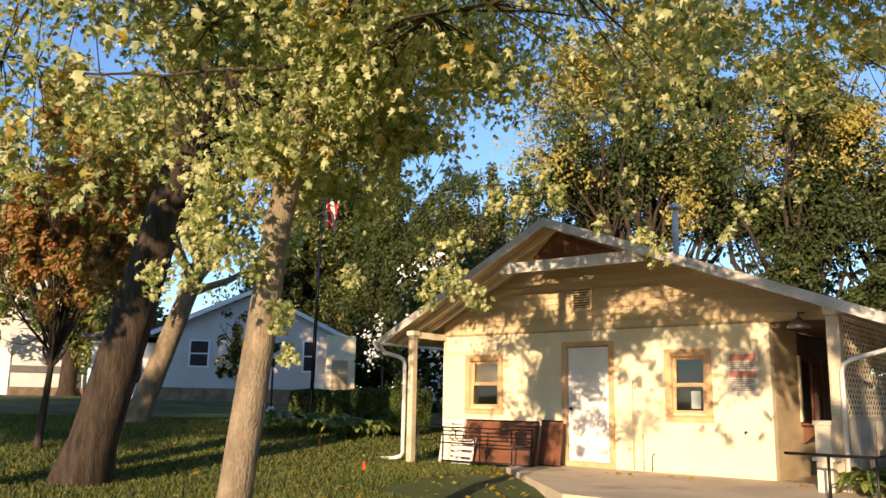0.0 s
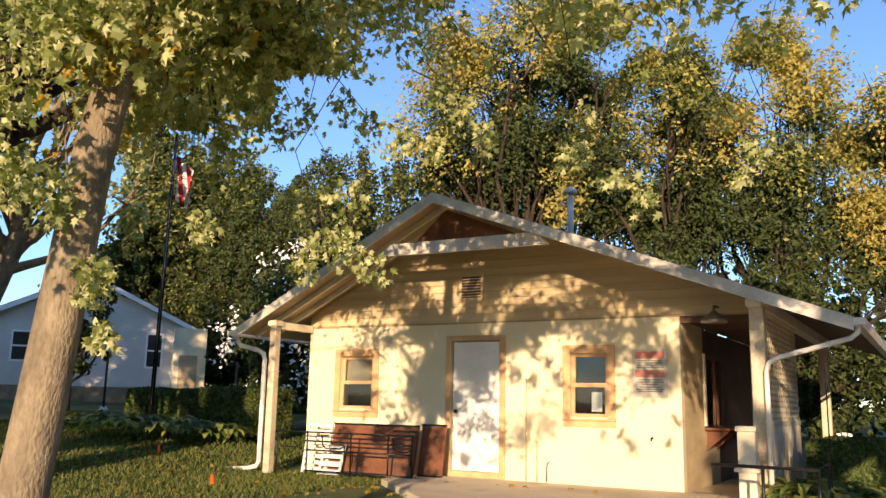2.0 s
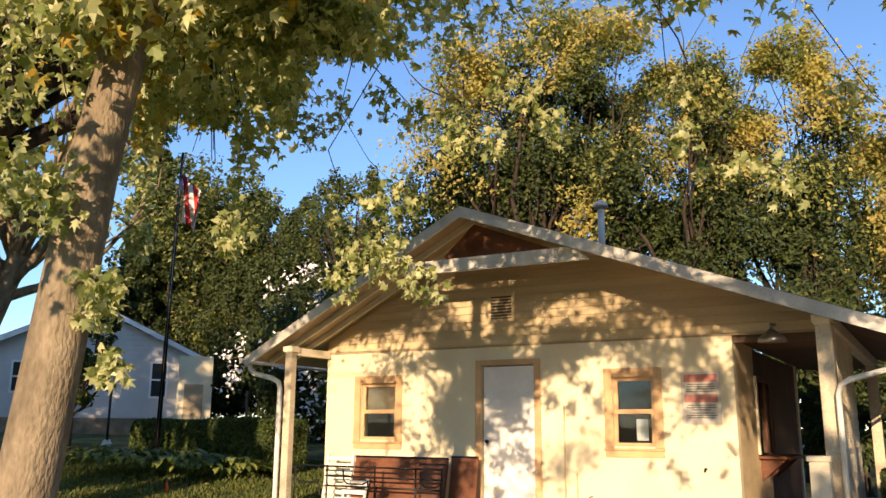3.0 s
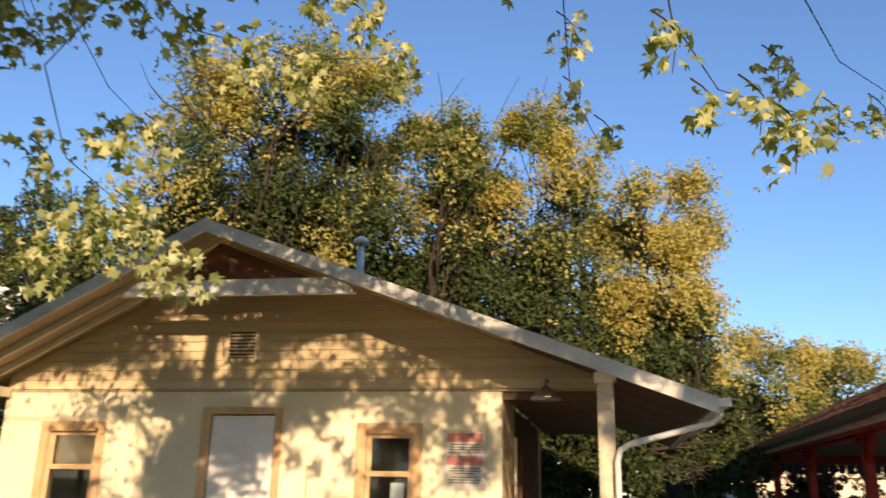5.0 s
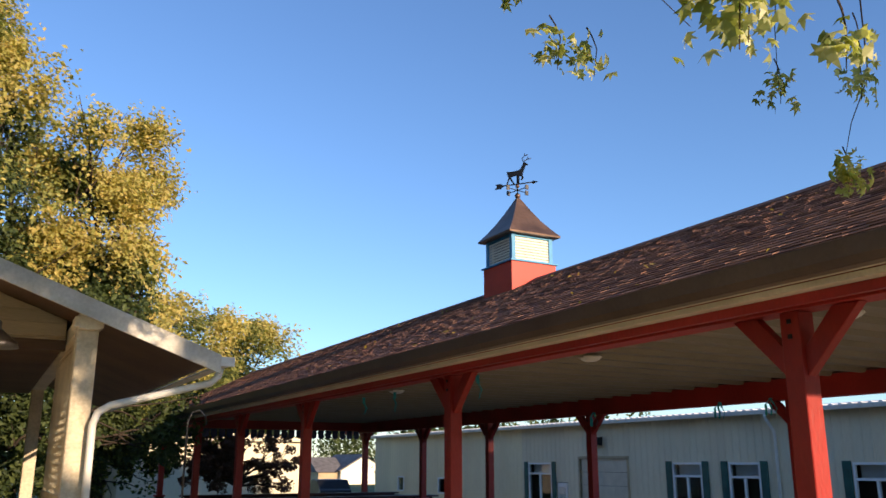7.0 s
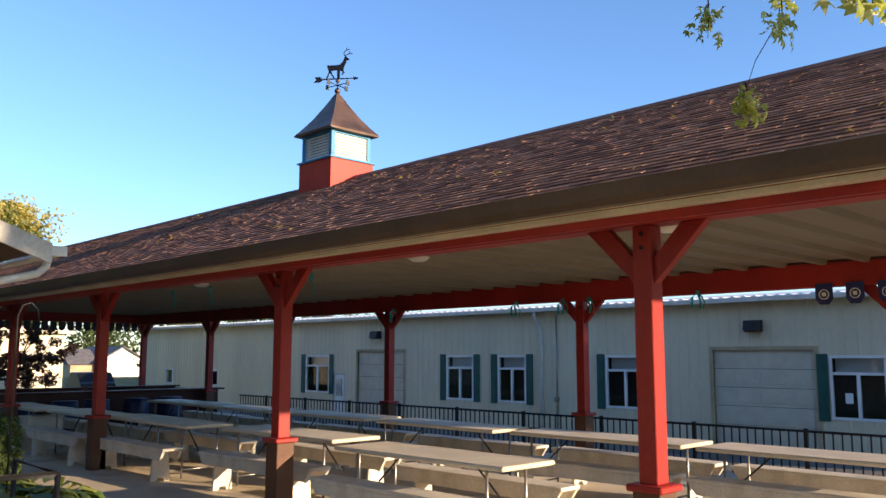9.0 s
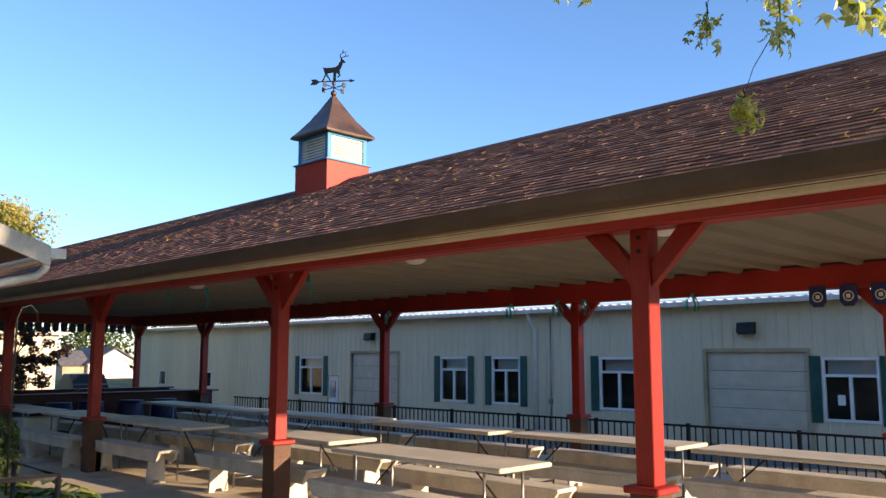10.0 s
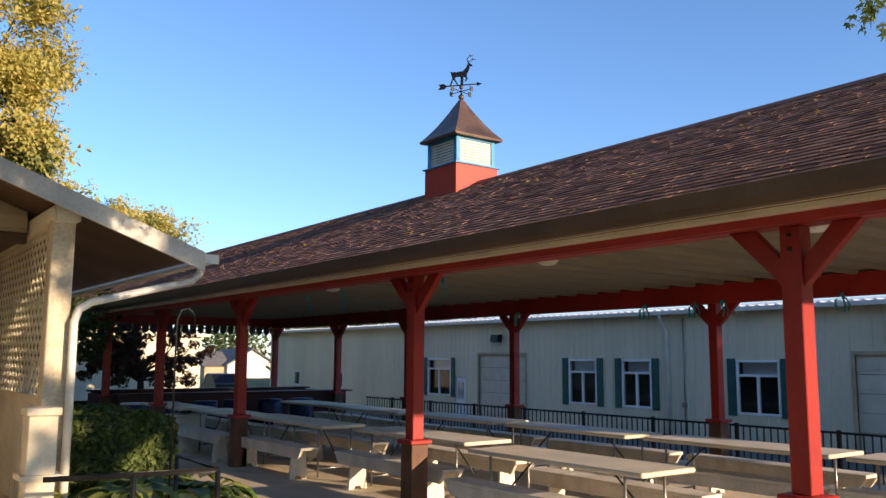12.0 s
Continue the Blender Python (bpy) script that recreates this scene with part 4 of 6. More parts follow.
def feather_tree(label, base, fork, r, centre, radii, boughs, seed, outer, inner, gold=None, share=0.0, leaf=0.14, sprays=120, bough=0.30, green=0.74, bark=None, name="shade_tree"):
    """a tree whose boughs end in arching sprays: turned leaves outside, shade painted as dark ones within and below."""
    rng = np.random.default_rng(seed)
    bark = bark or M_BARKD
    t = thing(name, label, "tree", base)
    B = Vector(base)
    F = Vector(fork) - B
    part("trunk", made(tube, [Vector((0, 0, -0.3)), Vector((0, 0, 0.05)), F * 0.15, F * 0.5, F], [r * 1.6, r * 1.3, r * 1.05, r * 0.95, r * 0.8], 14), bark, t, "", 0, True)
    ctr, rad = np.asarray(centre, float) - np.array(B), np.asarray(radii, float)
    cs, ns = [], []
    heads = []
    while len(heads) < boughs:
        d = rng.normal(size=3)
        d /= np.linalg.norm(d)
        if d[2] < -0.75:
            continue
        c = d * (0.40 + 0.52 * rng.random() ** 0.7)
        # boughs keep apart, so that sky and dark hollows show between them
        if all(np.linalg.norm(c - q) > 0.30 for q in heads) or rng.random() < 0.02:
            heads.append(c)
    core = [rng.normal(size=3) * (0.30, 0.30, 0.22) - (0, 0, 0.42) for _ in range(boughs // 2)]
    heads = [ctr + c * rad for c in heads + core]
    for C in heads:
        bm = bmesh.new()
        p = limb(bm, F.lerp(F * 0.7, rng.random()), C, r * (0.16 + 0.22 * rng.random()), r * 0.04, rng, 0.16, 7, 7)
        for _ in range(4):
            e = Vector(C) + Vector(rng.normal(size=3) * rad * bough * 0.6)
            limb(bm, p[int(rng.integers(3, 7))], e, r * 0.10, 0.008, rng, 0.15, 4, 5)
        part("limb", bm, bark, t, "", 0, True)
        size = rad.mean() ** 0.5 * rad ** 0.5 * bough * (0.6 + 0.75 * rng.random()) * (1.0, 1.0, 0.85)
        away = C - ctr
        away /= np.linalg.norm(away) + 1e-6
        m = int(sprays * (0.7 + 0.6 * rng.random()))
        d = rng.normal(size=(m, 3))
        d /= np.linalg.norm(d, axis=1)[:, None]
        root = C + d * size * (0.15 + 0.75 * rng.random((m, 1)))
        head = d * 0.75 + away * 0.75 + (0, 0, 0.30) + rng.normal(size=(m, 3)) * 0.30
        head /= np.linalg.norm(head, axis=1)[:, None]
        L = (0.30 + 0.95 * rng.random((m, 1)) ** 2.0) * size.mean() * 0.8
        k = 11
        u = (np.arange(k) + 0.5) / k
        q = root[:, None, :] + head[:, None, :] * (L * u)[:, :, None]
        q[:, :, 2] -= 0.30 * L * u ** 2
        q = q.reshape(-1, 3) + rng.normal(size=(m * k, 3)) * (0.05 + 0.05 * leaf / 0.14)
        cs.append(q), ns.append(np.repeat(head, k, 0) * 0.35 + rng.normal(size=(m * k, 3)) * 0.6 + (0.1, -0.25, 0.45))
    cs, ns = np.concatenate(cs), np.concatenate(ns)
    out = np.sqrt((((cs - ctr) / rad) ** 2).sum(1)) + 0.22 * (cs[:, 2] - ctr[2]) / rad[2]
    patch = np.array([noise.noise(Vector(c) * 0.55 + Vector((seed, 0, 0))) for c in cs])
    # inner and lower leaves get the dark material: crown shade put into colour
    shade_mask = out + 0.45 * patch + rng.normal(size=len(cs)) * 0.07 + 0.35 * np.clip((cs[:, 2] - ctr[2]) / rad[2], -1, 0.3) < green
    turned = ~shade_mask & (1.3 * patch + 0.8 * (out - 0.85) + 0.35 * rng.random(len(cs)) > 0.68 - 0.6 * share)
    sizes = leaf * (0.6 + 0.7 * rng.random(len(cs)))
    for nm, pick, mat in (("crown", ~shade_mask & ~turned, outer), ("crown_inner", shade_mask, inner), ("crown_turned", turned, gold)):
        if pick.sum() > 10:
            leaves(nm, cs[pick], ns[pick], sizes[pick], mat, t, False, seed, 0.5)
    return t

def ring(centre, radii, n, seed):
    """clump centres spread over a crown."""
    rng = np.random.default_rng(seed)
    out = []
    for i in range(n):
        d = rng.normal(size=3)
        d /= np.linalg.norm(d)
        d[2] = d[2] * 0.9
        c = np.asarray(centre) + d * np.asarray(radii) * (0.45 + 0.55 * rng.random())
        k = 0.30 + 0.18 * rng.random()
        out.append((tuple(c), tuple(np.asarray(radii) * k)))
    return out

def on(x, y):
    return (x, y, level(x, y) - 0.02)

# large trees behind the hut
def tall(n, base, fork, r, centre, radii, clumps, mat, label, seed, leaf=0.125, per=1150, m2=None, share=0.0, bark=None, name="shade_tree"):
    return big_tree(name, label, on(*base), fork, r, 0, ring(centre, radii, clumps, n), mat, seed, leaf, per, bark, m2, share)
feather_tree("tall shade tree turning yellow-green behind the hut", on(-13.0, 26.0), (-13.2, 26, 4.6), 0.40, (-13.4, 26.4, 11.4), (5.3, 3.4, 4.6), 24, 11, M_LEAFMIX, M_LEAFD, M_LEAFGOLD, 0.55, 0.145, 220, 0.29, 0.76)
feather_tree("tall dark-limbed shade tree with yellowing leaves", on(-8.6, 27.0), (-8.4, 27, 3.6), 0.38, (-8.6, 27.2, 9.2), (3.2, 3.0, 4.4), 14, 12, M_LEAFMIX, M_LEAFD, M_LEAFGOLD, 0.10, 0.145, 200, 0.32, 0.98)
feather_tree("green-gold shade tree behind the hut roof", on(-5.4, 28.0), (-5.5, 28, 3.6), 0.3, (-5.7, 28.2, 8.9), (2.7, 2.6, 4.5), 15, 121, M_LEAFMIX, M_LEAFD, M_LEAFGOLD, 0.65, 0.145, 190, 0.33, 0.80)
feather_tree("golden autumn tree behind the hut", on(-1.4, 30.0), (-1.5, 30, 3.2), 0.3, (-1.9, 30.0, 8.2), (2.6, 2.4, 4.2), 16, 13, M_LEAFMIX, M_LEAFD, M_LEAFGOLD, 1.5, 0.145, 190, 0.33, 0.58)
feather_tree("low rounded autumn tree far behind the pavilion", on(4.6, 45.0), (4.6, 45, 3.6), 0.3, (4.6, 45.0, 6.0), (4.5, 3.4, 3.6), 18, 14, M_LEAFMIX, M_LEAFD, M_LEAFGOLD, 0.7, 0.17, 150, 0.32)
feather_tree("dark understory tree between the hedge and the far lawn", on(-20.6, 25.0), (-20.6, 25.0, 2.4), 0.2, (-20.8, 25.0, 3.9), (3.4, 2.0, 3.0), 18, 154, M_LEAFD, M_LEAFD, None, 0.0, 0.18, 90, 0.36)
feather_tree("dark green tree beyond the hedge and the hut", on(-25.0, 33.0), (-25.0, 33.0, 2.2), 0.25, (-25.0, 33.0, 4.2), (6.0, 2.2, 3.6), 22, 155, M_LEAFD, M_LEAFD, None, 0.0, 0.26, 80, 0.34)
tall(7, (-17.6, 24.0), (-17.4, 24, 4.0), 0.3, (-17.6, 24.4, 6.0), (2.7, 2.6, 4.6), 18, M_LEAFD, "dense dark green tree beside the hut", 15, 0.15, 800, M_LEAFMIX, 0.25)
tall(71, (-11.0, 22.8), (-11.0, 22.8, 2.6), 0.2, (-11.2, 22.8, 3.6), (3.6, 1.8, 2.6), 16, M_LEAFD, "dark understory tree behind the hut", 151, 0.14, 700)
tall(72, (-4.0, 23.5), (-4.0, 23.5, 2.4), 0.2, (-3.6, 23.5, 3.2), (3.4, 1.8, 2.8), 26, M_LEAFD, "dark understory tree behind the hut porch", 152, 0.14, 700)
tall(73, (-0.6, 34.0), (-0.6, 34.0, 2.4), 0.2, (-0.6, 34.0, 3.0), (3.0, 2.0, 3.0), 22, M_LEAFMIX, "young green tree between hut and pavilion", 153, 0.15, 600, M_LEAFD, 0.75)
tall(8, (-27.5, 31.0), (-27.4, 31, 4.6), 0.3, (-27.5, 31.0, 7.0), (4.6, 3.4, 5.0), 18, M_LEAFD, "dense dark green tree behind the white house", 16, 0.18, 700)
tall(9, (-37, 33.0), (-37, 33, 6), 0.4, (-36, 33.0, 9.5), (9, 4.6, 6.5), 22, M_LEAFD, "shade tree behind the roof of the white house", 17, 0.24, 700, M_LEAFMIX, 0.3)
tall(10, (3.9, 33.6), (3.9, 33.6, 1.2), 0.12, (3.9, 33.6, 1.85), (1.9, 1.5, 1.35), 30, M_LEAFPURPLE, "small purple-leaved tree beyond the counter", 18, 0.12, 420, name="ornamental_tree")
# trees on the lawn
tall(21, (-11.7, 6.0), (-10.7, 6.7, 5.4), 0.31, (-9.8, 7.6, 7.8), (3.6, 2.6, 3.0), 18, M_LEAF, "dark leaning trunk of a large maple on the lawn", 21, 0.13, 1100, M_LEAFY, 0.2)
tall(22, (-17.5, 10.1), (-16.2, 10.7, 4.6), 0.24, (-15.8, 11.2, 7.4), (3.2, 2.6, 2.8), 14, M_LEAF, "slimmer maple trunk behind the leaning maple", 22, 0.14, 900, bark=M_BARK)
tall(23, (-14.2, 6.5), (-14.2, 6.6, 2.2), 0.06, (-13.9, 6.8, 5.2), (1.5, 1.5, 2.6), 22, M_LEAFRED, "small russet-leaved tree on the lawn", 23, 0.12, 800, M_LEAFMIX, 0.25, name="ornamental_tree")
tall(24, (-17.0, 12.6), (-17.0, 12.6, 2.0), 0.08, (-17.0, 12.6, 3.2), (1.1, 1.1, 1.2), 10, M_LEAFD, "small green tree by the white house", 24, 0.12, 420, M_LEAFMIX, 0.2, name="ornamental_tree")
# trees 25 to 28 and 281 stand out of view, added to cast shade
tall(25, (-9.8, -1.8), (-9.8, -1.8, 3.4), 0.26, (-9.8, -1.8, 5.6), (2.2, 2.2, 2.3), 10, M_LEAF, "unseen maple added to throw long shade on the lawn", 25, 0.16, 620, M_LEAFY, 0.2)
tall(26, (-23.0, 3.0), (-23, 3, 4.0), 0.35, (-22.0, 3.4, 6.6), (5.6, 3.6, 4.8), 34, M_LEAF, "unseen broad maple added to shade the white house", 26, 0.18, 620, M_LEAFY, 0.2)
tall(27, (3.4, -4.6), (3.2, -4.5, 3.6), 0.26, (2.7, -4.2, 6.2), (1.6, 1.6, 1.9), 9, M_LEAF, "unseen maple added behind the path's start to shade the porch", 27, 0.16, 260, M_LEAFY, 0.2)
tall(28, (12.4, -6.0), (12.3, -5.9, 2.8), 0.32, (13.4, -5.6, 5.6), (2.5, 1.8, 2.6), 24, M_LEAF, "unseen broad maple added to shade the pavilion floor", 28, 0.34, 200, M_LEAFY, 0.2)
tall(281, (17.6, -6.4), (17.5, -6.2, 4.0), 0.4, (17.6, -5.8, 7.8), (4.6, 2.4, 3.6), 40, M_LEAF, "unseen tall maple added to shade the yard by the shed", 281, 0.42, 260, M_LEAFY, 0.2)
tall(30, (-36, 17.5), (-36, 17.5, 4.0), 0.35, (-36, 17.5, 7.6), (4.2, 3.6, 5.4), 26, M_LEAFMIX, "hazy green shade tree beyond the lawn", 30, 0.22, 620, M_LEAFD, 0.4)
# another out-of-view tree, added for the shade on the lawn
tall(29, (-11.5, -14.0), (-11.4, -14.0, 3.2), 0.34, (-11.2, -14.0, 5.4), (5.6, 2.4, 2.8), 26, M_LEAF, "unseen broad maple added to lay shade across the lawn", 29, 0.24, 170, M_LEAFY, 0.2)
# tall spruce behind the white house
def spruce(x, y, h, r, label, seed):
    rng = np.random.default_rng(seed)
    t = thing("spruce_tree", label, "tree", on(x, y))
    part("trunk", made(tube, [(0, 0, -0.2), (0, 0, h)], [0.22, 0.02], 8), M_BARKD, t, "", 0, True)
    cs, ns = [], []
    z = 1.2
    while z < h:
        rr = r * (1 - z / h) ** 0.8 + 0.15
        for k in range(11):
            a = rng.random() * math.tau
            L = rr * (0.6 + 0.5 * rng.random())
            m = int(26 + 34 * L)
            s = rng.random(m) ** 0.7
            droop = -0.35 * s * L * 0.6
            q = np.stack([np.cos(a) * s * L, np.sin(a) * s * L, z + droop], 1) + rng.normal(size=(m, 3)) * (0.07, 0.07, 0.10)
            cs.append(q), ns.append(rng.normal(size=(m, 3)) + (0, 0, 0.8))
        z += 0.30
    cs, ns = np.concatenate(cs), np.concatenate(ns)
    leaves("needles", cs, ns, 0.16 + 0.12 * rng.random(len(cs)), M_LEAFD, t, False, seed, 0.6)
spruce(-37.5, 31.5, 15.0, 4.2, "tall dark spruce beside the white house", 31)
spruce(-33.8, 34.0, 10.4, 2.0, "slender dark spruce in the distance", 32)
# far woods behind everything
def woods():
    rng = np.random.default_rng(90)
    cs = []
    for i in range(150):
        u = i / 149
        x, y = -75 + 120 * u, 50 + 14 * math.sin(u * 9) + 6 * rng.random()
        h = 5.0 + 3.5 * rng.random() + (6.5 if u < 0.45 else 0)
        if 0.34 < (x + 4.76) / (y - 5.0) < 0.47:
            x, y, h = x + 26.0, y + 62.0, h + 3.0
        q, _ = clump_points(rng, (x, y, level(max(x, -59), min(y, 59)) + h * 0.48), (2.6, 2.0, h * 0.52), 240, 0.35)
        cs.append(q)
    cs = np.concatenate(cs)
    ob = leaves("far_woods", cs, rng.normal(size=cs.shape) + (0, -0.5, 0.5), 0.35 + 0.3 * rng.random(len(cs)), M_LEAFD, None, False, 91)
    tagged(ob, "dark belt of trees on the horizon", "woods", "", "stuff")
woods()

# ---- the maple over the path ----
# camera points with azimuth range and least elevation; the crown is fitted to them
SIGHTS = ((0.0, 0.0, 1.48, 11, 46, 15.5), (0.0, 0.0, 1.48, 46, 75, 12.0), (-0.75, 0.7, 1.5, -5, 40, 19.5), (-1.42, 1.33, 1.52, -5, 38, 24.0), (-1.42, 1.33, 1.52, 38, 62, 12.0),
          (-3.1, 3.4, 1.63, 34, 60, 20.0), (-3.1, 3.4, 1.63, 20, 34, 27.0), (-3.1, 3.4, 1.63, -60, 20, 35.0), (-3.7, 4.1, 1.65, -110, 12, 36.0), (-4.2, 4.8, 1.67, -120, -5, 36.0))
# leaf sprays meant to be sunlit: crown opened sunward, first two also painted paler
SUNLIT = ((-0.66, 6.80, 2.95), (-2.64, 5.83, 2.70), (-3.0, 5.4, 2.8), (-5.2, 6.4, 2.65), (-5.55, 6.4, 2.65), (-5.2, 6.4, 3.1), (-4.6, 6.4, 3.4), (-4.15, 6.4, 3.45), (-2.2, 6.0, 2.9))
def clear_of_views(p):
    """true where a cluster keeps out of the camera's views, its path and the SUNLIT sun paths."""
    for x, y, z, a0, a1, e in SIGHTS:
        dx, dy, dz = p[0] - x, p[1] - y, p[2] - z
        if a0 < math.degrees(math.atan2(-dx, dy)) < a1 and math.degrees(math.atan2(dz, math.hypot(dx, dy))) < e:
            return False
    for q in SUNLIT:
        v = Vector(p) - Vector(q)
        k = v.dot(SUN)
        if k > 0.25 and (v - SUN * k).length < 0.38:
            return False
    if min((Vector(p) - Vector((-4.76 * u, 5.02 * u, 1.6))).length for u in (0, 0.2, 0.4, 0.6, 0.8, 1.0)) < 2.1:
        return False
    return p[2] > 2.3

def path_maple():
    rng = np.random.default_rng(77)
    B = Vector((-5.90, 4.30, level(-5.9, 4.3) - 0.05))
    t = thing("maple_tree", "silver maple with pale grey-brown trunk and turning leaves", "tree", B)
    line = [Vector(p) - B for p in ((-5.93, 4.28, -0.2), (-5.91, 4.30, 0.15), (-5.84, 4.34, 0.91), (-5.73, 4.38, 1.9), (-5.64, 4.43, 2.86), (-5.51, 4.50, 3.8), (-5.38, 4.52, 4.4), (-5.3, 4.6, 6.2), (-5.1, 4.7, 8.2))]
    part("trunk", made(tube, line, [0.185, 0.158, 0.142, 0.130, 0.119, 0.112, 0.10, 0.075, 0.03], 18), M_BARK, t, "pale ridged bark", 0, True)
    cl = []
    tries = 0
    while len(cl) < 2900 and tries < 160000:
        tries += 1
        d = rng.normal(size=3)
        d /= np.linalg.norm(d)
        p = np.array((-4.6, 4.6, 5.5)) + d * np.array((5.0, 4.2, 3.5)) * rng.random() ** 0.34
        if p[2] > 7.6 and rng.random() < 0.6:
            continue
        if noise.noise(Vector(p) * 0.75) < -0.12:
            continue
        s = (13.05 - p[1]) / 1.14
        if -11.6 < p[0] - 0.38 * s < -8.75 and p[2] - 0.25 * s < 3.1 and rng.random() < 0.985:
            continue
        fx, fz = p[0] - 0.38 * s, p[2] - 0.25 * s
        if -9.0 < fx < -4.2 and 0.6 < fz < 4.0 and (noise.noise(Vector((fx * 2.3, fz * 2.3, 0.0))) < 0.02 or rng.random() < 0.3):
            continue
        if clear_of_views(p):
            cl.append(p)
    # lower skirts beside the trunk
    tries, low = 0, 0
    while low < 460 and tries < 40000:
        tries += 1
        p = np.array((rng.uniform(-7.6, -4.0), rng.uniform(3.9, 7.2), rng.uniform(2.45, 4.4)))
        s = (13.05 - p[1]) / 1.14
        fx, fz = p[0] - 0.38 * s, p[2] - 0.25 * s
        if fx < -8.75 and fz < 3.1 and rng.random() < 0.97:
            continue
        if fx > -8.75 and noise.noise(Vector((fx * 2.3, fz * 2.3, 0.0))) < 0.0:
            continue
        if noise.noise(Vector(p) * 1.1 + Vector((3, 3, 3))) > -0.05 and clear_of_views(p):
            cl.append(p)
            low += 1
    # limbs towards groups of clusters
    bm = bmesh.new()
    arr = np.array(cl)
    far = np.array([p for p in cl if p[2] > 4.6 and min(math.hypot(p[0] + 5.0 * u, p[1] - 5.2 * u) for u in np.linspace(0, 1, 12)) > 1.2])
    ends = far[rng.choice(len(far), 22, replace=False)]
    limbs = []
    for e in ends:
        k = rng.integers(6, 8)
        p = limb(bm, line[k], Vector(e) - B, 0.015 + 0.010 * rng.random(), 0.004, rng, 0.10, 10, 6)
        limbs += [np.array(q) for q in p[2:]]
    part("limb", bm, M_BARKD, t, "dark spreading limbs", 0, True)
    bm = bmesh.new()
    for a, b, c in (((-4.9, 4.8, 4.62), (-4.2, 5.0, 4.72), (-2.9, 5.6, 4.45)), ((-5.45, 4.9, 4.55), (-5.5, 5.6, 4.6), (-5.5, 6.6, 4.3))):
        tube(bm, [Vector(q) - B for q in (line[6] + B, Vector(a) * 0.6 + (line[6] + B) * 0.4 - Vector((0, 0, 0.05)), a, (Vector(a) + Vector(b)) / 2 + Vector((0, 0, 0.07)), b, (Vector(b) + Vector(c)) / 2 + Vector((0, 0, 0.05)), c)], [0.022, 0.018, 0.016, 0.014, 0.012, 0.009, 0.004], 8)
    part("limb", bm, M_BARKD, t, "long dark low limb", 0, True)
    # twigs join the clusters to the nearest limb
    L = np.array(limbs)
    bm = bmesh.new()
    for p in arr[::2]:
        q = p - np.array(B)
        n = L[np.argmin(((L - q) ** 2).sum(1))]
        if np.linalg.norm(n - q) < 1.6:
            tube(bm, [n, (n + q) / 2 + np.array((0, 0, 0.06)), q], [0.007, 0.005, 0.003], 4, False)
    tagged(part("twig_mass", bm, M_BARKD, t), kind="stuff")
    # hanging sprays that stand clear of the crown
    sprays = [((-2.70, 5.60, 2.60), 0.17, 22), ((-2.78, 5.62, 2.70), 0.12, 10), ((-2.90, 5.74, 2.76), 0.11, 10), ((-3.03, 5.40, 2.80), 0.12, 12), ((-2.5, 6.65, 3.36), 0.15, 14), ((-2.20, 5.99, 2.91), 0.14, 14), ((-2.21, 5.70, 2.68), 0.11, 10), ((-2.24, 6.83, 3.19), 0.15, 16), ((-2.05, 6.85, 3.20), 0.12, 12), ((-2.4, 6.9, 3.45), 0.12, 8), ((-1.12, 6.75, 3.25), 0.13, 16), ((-1.00, 6.46, 3.18), 0.12, 14), ((-0.98, 6.46, 3.36), 0.12, 12), ((-0.66, 6.80, 2.95), 0.13, 26),
              ((-5.62, 6.40, 2.57), 0.22, 26), ((-5.47, 6.42, 2.70), 0.26, 34), ((-5.26, 6.40, 2.76), 0.26, 34), ((-5.14, 6.42, 2.58), 0.22, 26), ((-4.94, 6.40, 2.49), 0.17, 18), ((-5.72, 6.38, 3.03), 0.22, 20), ((-5.38, 6.40, 3.12), 0.22, 22), ((-5.18, 6.42, 3.13), 0.20, 20), ((-5.94, 6.40, 3.72), 0.24, 24), ((-5.75, 6.45, 3.84), 0.24, 24), ((-5.32, 6.40, 3.80), 0.22, 20), ((-5.07, 6.40, 3.60), 0.20, 22), ((-4.75, 6.40, 3.45), 0.22, 26), ((-4.48, 6.40, 3.37), 0.18, 20), ((-4.24, 6.42, 3.60), 0.17, 18), ((-4.08, 6.40, 3.39), 0.18, 20), ((-4.45, 6.44, 3.74), 0.18, 16), ((-3.34, 6.40, 3.45), 0.15, 12), ((-3.32, 6.40, 3.15), 0.12, 10), ((-3.20, 6.40, 2.97), 0.10, 8), ((-5.44, 4.38, 2.15), 0.2, 50), ((-5.42, 4.45, 1.85), 0.13, 24), ((-5.57, 4.15, 2.6), 0.26, 60), ((-6.1, 4.0, 3.15), 0.28, 60), ((-5.95, 4.1, 2.75), 0.28, 60), ((-5.1, 4.8, 2.5), 0.16, 26), ((-6.3, 4.1, 2.9), 0.3, 60), ((-6.6, 3.9, 2.5), 0.25, 40), ((-7.2, 4.6, 2.7), 0.3, 50)]
    for p, r, n in sprays:
        bm = bmesh.new()
        q = Vector(p) - B
        near = L[np.argmin(((L - np.array(q)) ** 2).sum(1))]
        top = Vector(near) if (Vector(near) - q).length < 0.2 else q + Vector((-0.05, -0.03, 0.11))
        tube(bm, [top, top.lerp(q, 0.4) + Vector((0.015, 0, 0.02)), q + Vector((0.02, 0, 0.05)), q - Vector((0, 0, r * 0.6))], [0.0035, 0.003, 0.0025, 0.0015], 5, False)
        part("hanging_twig", bm, M_BARKD, t)
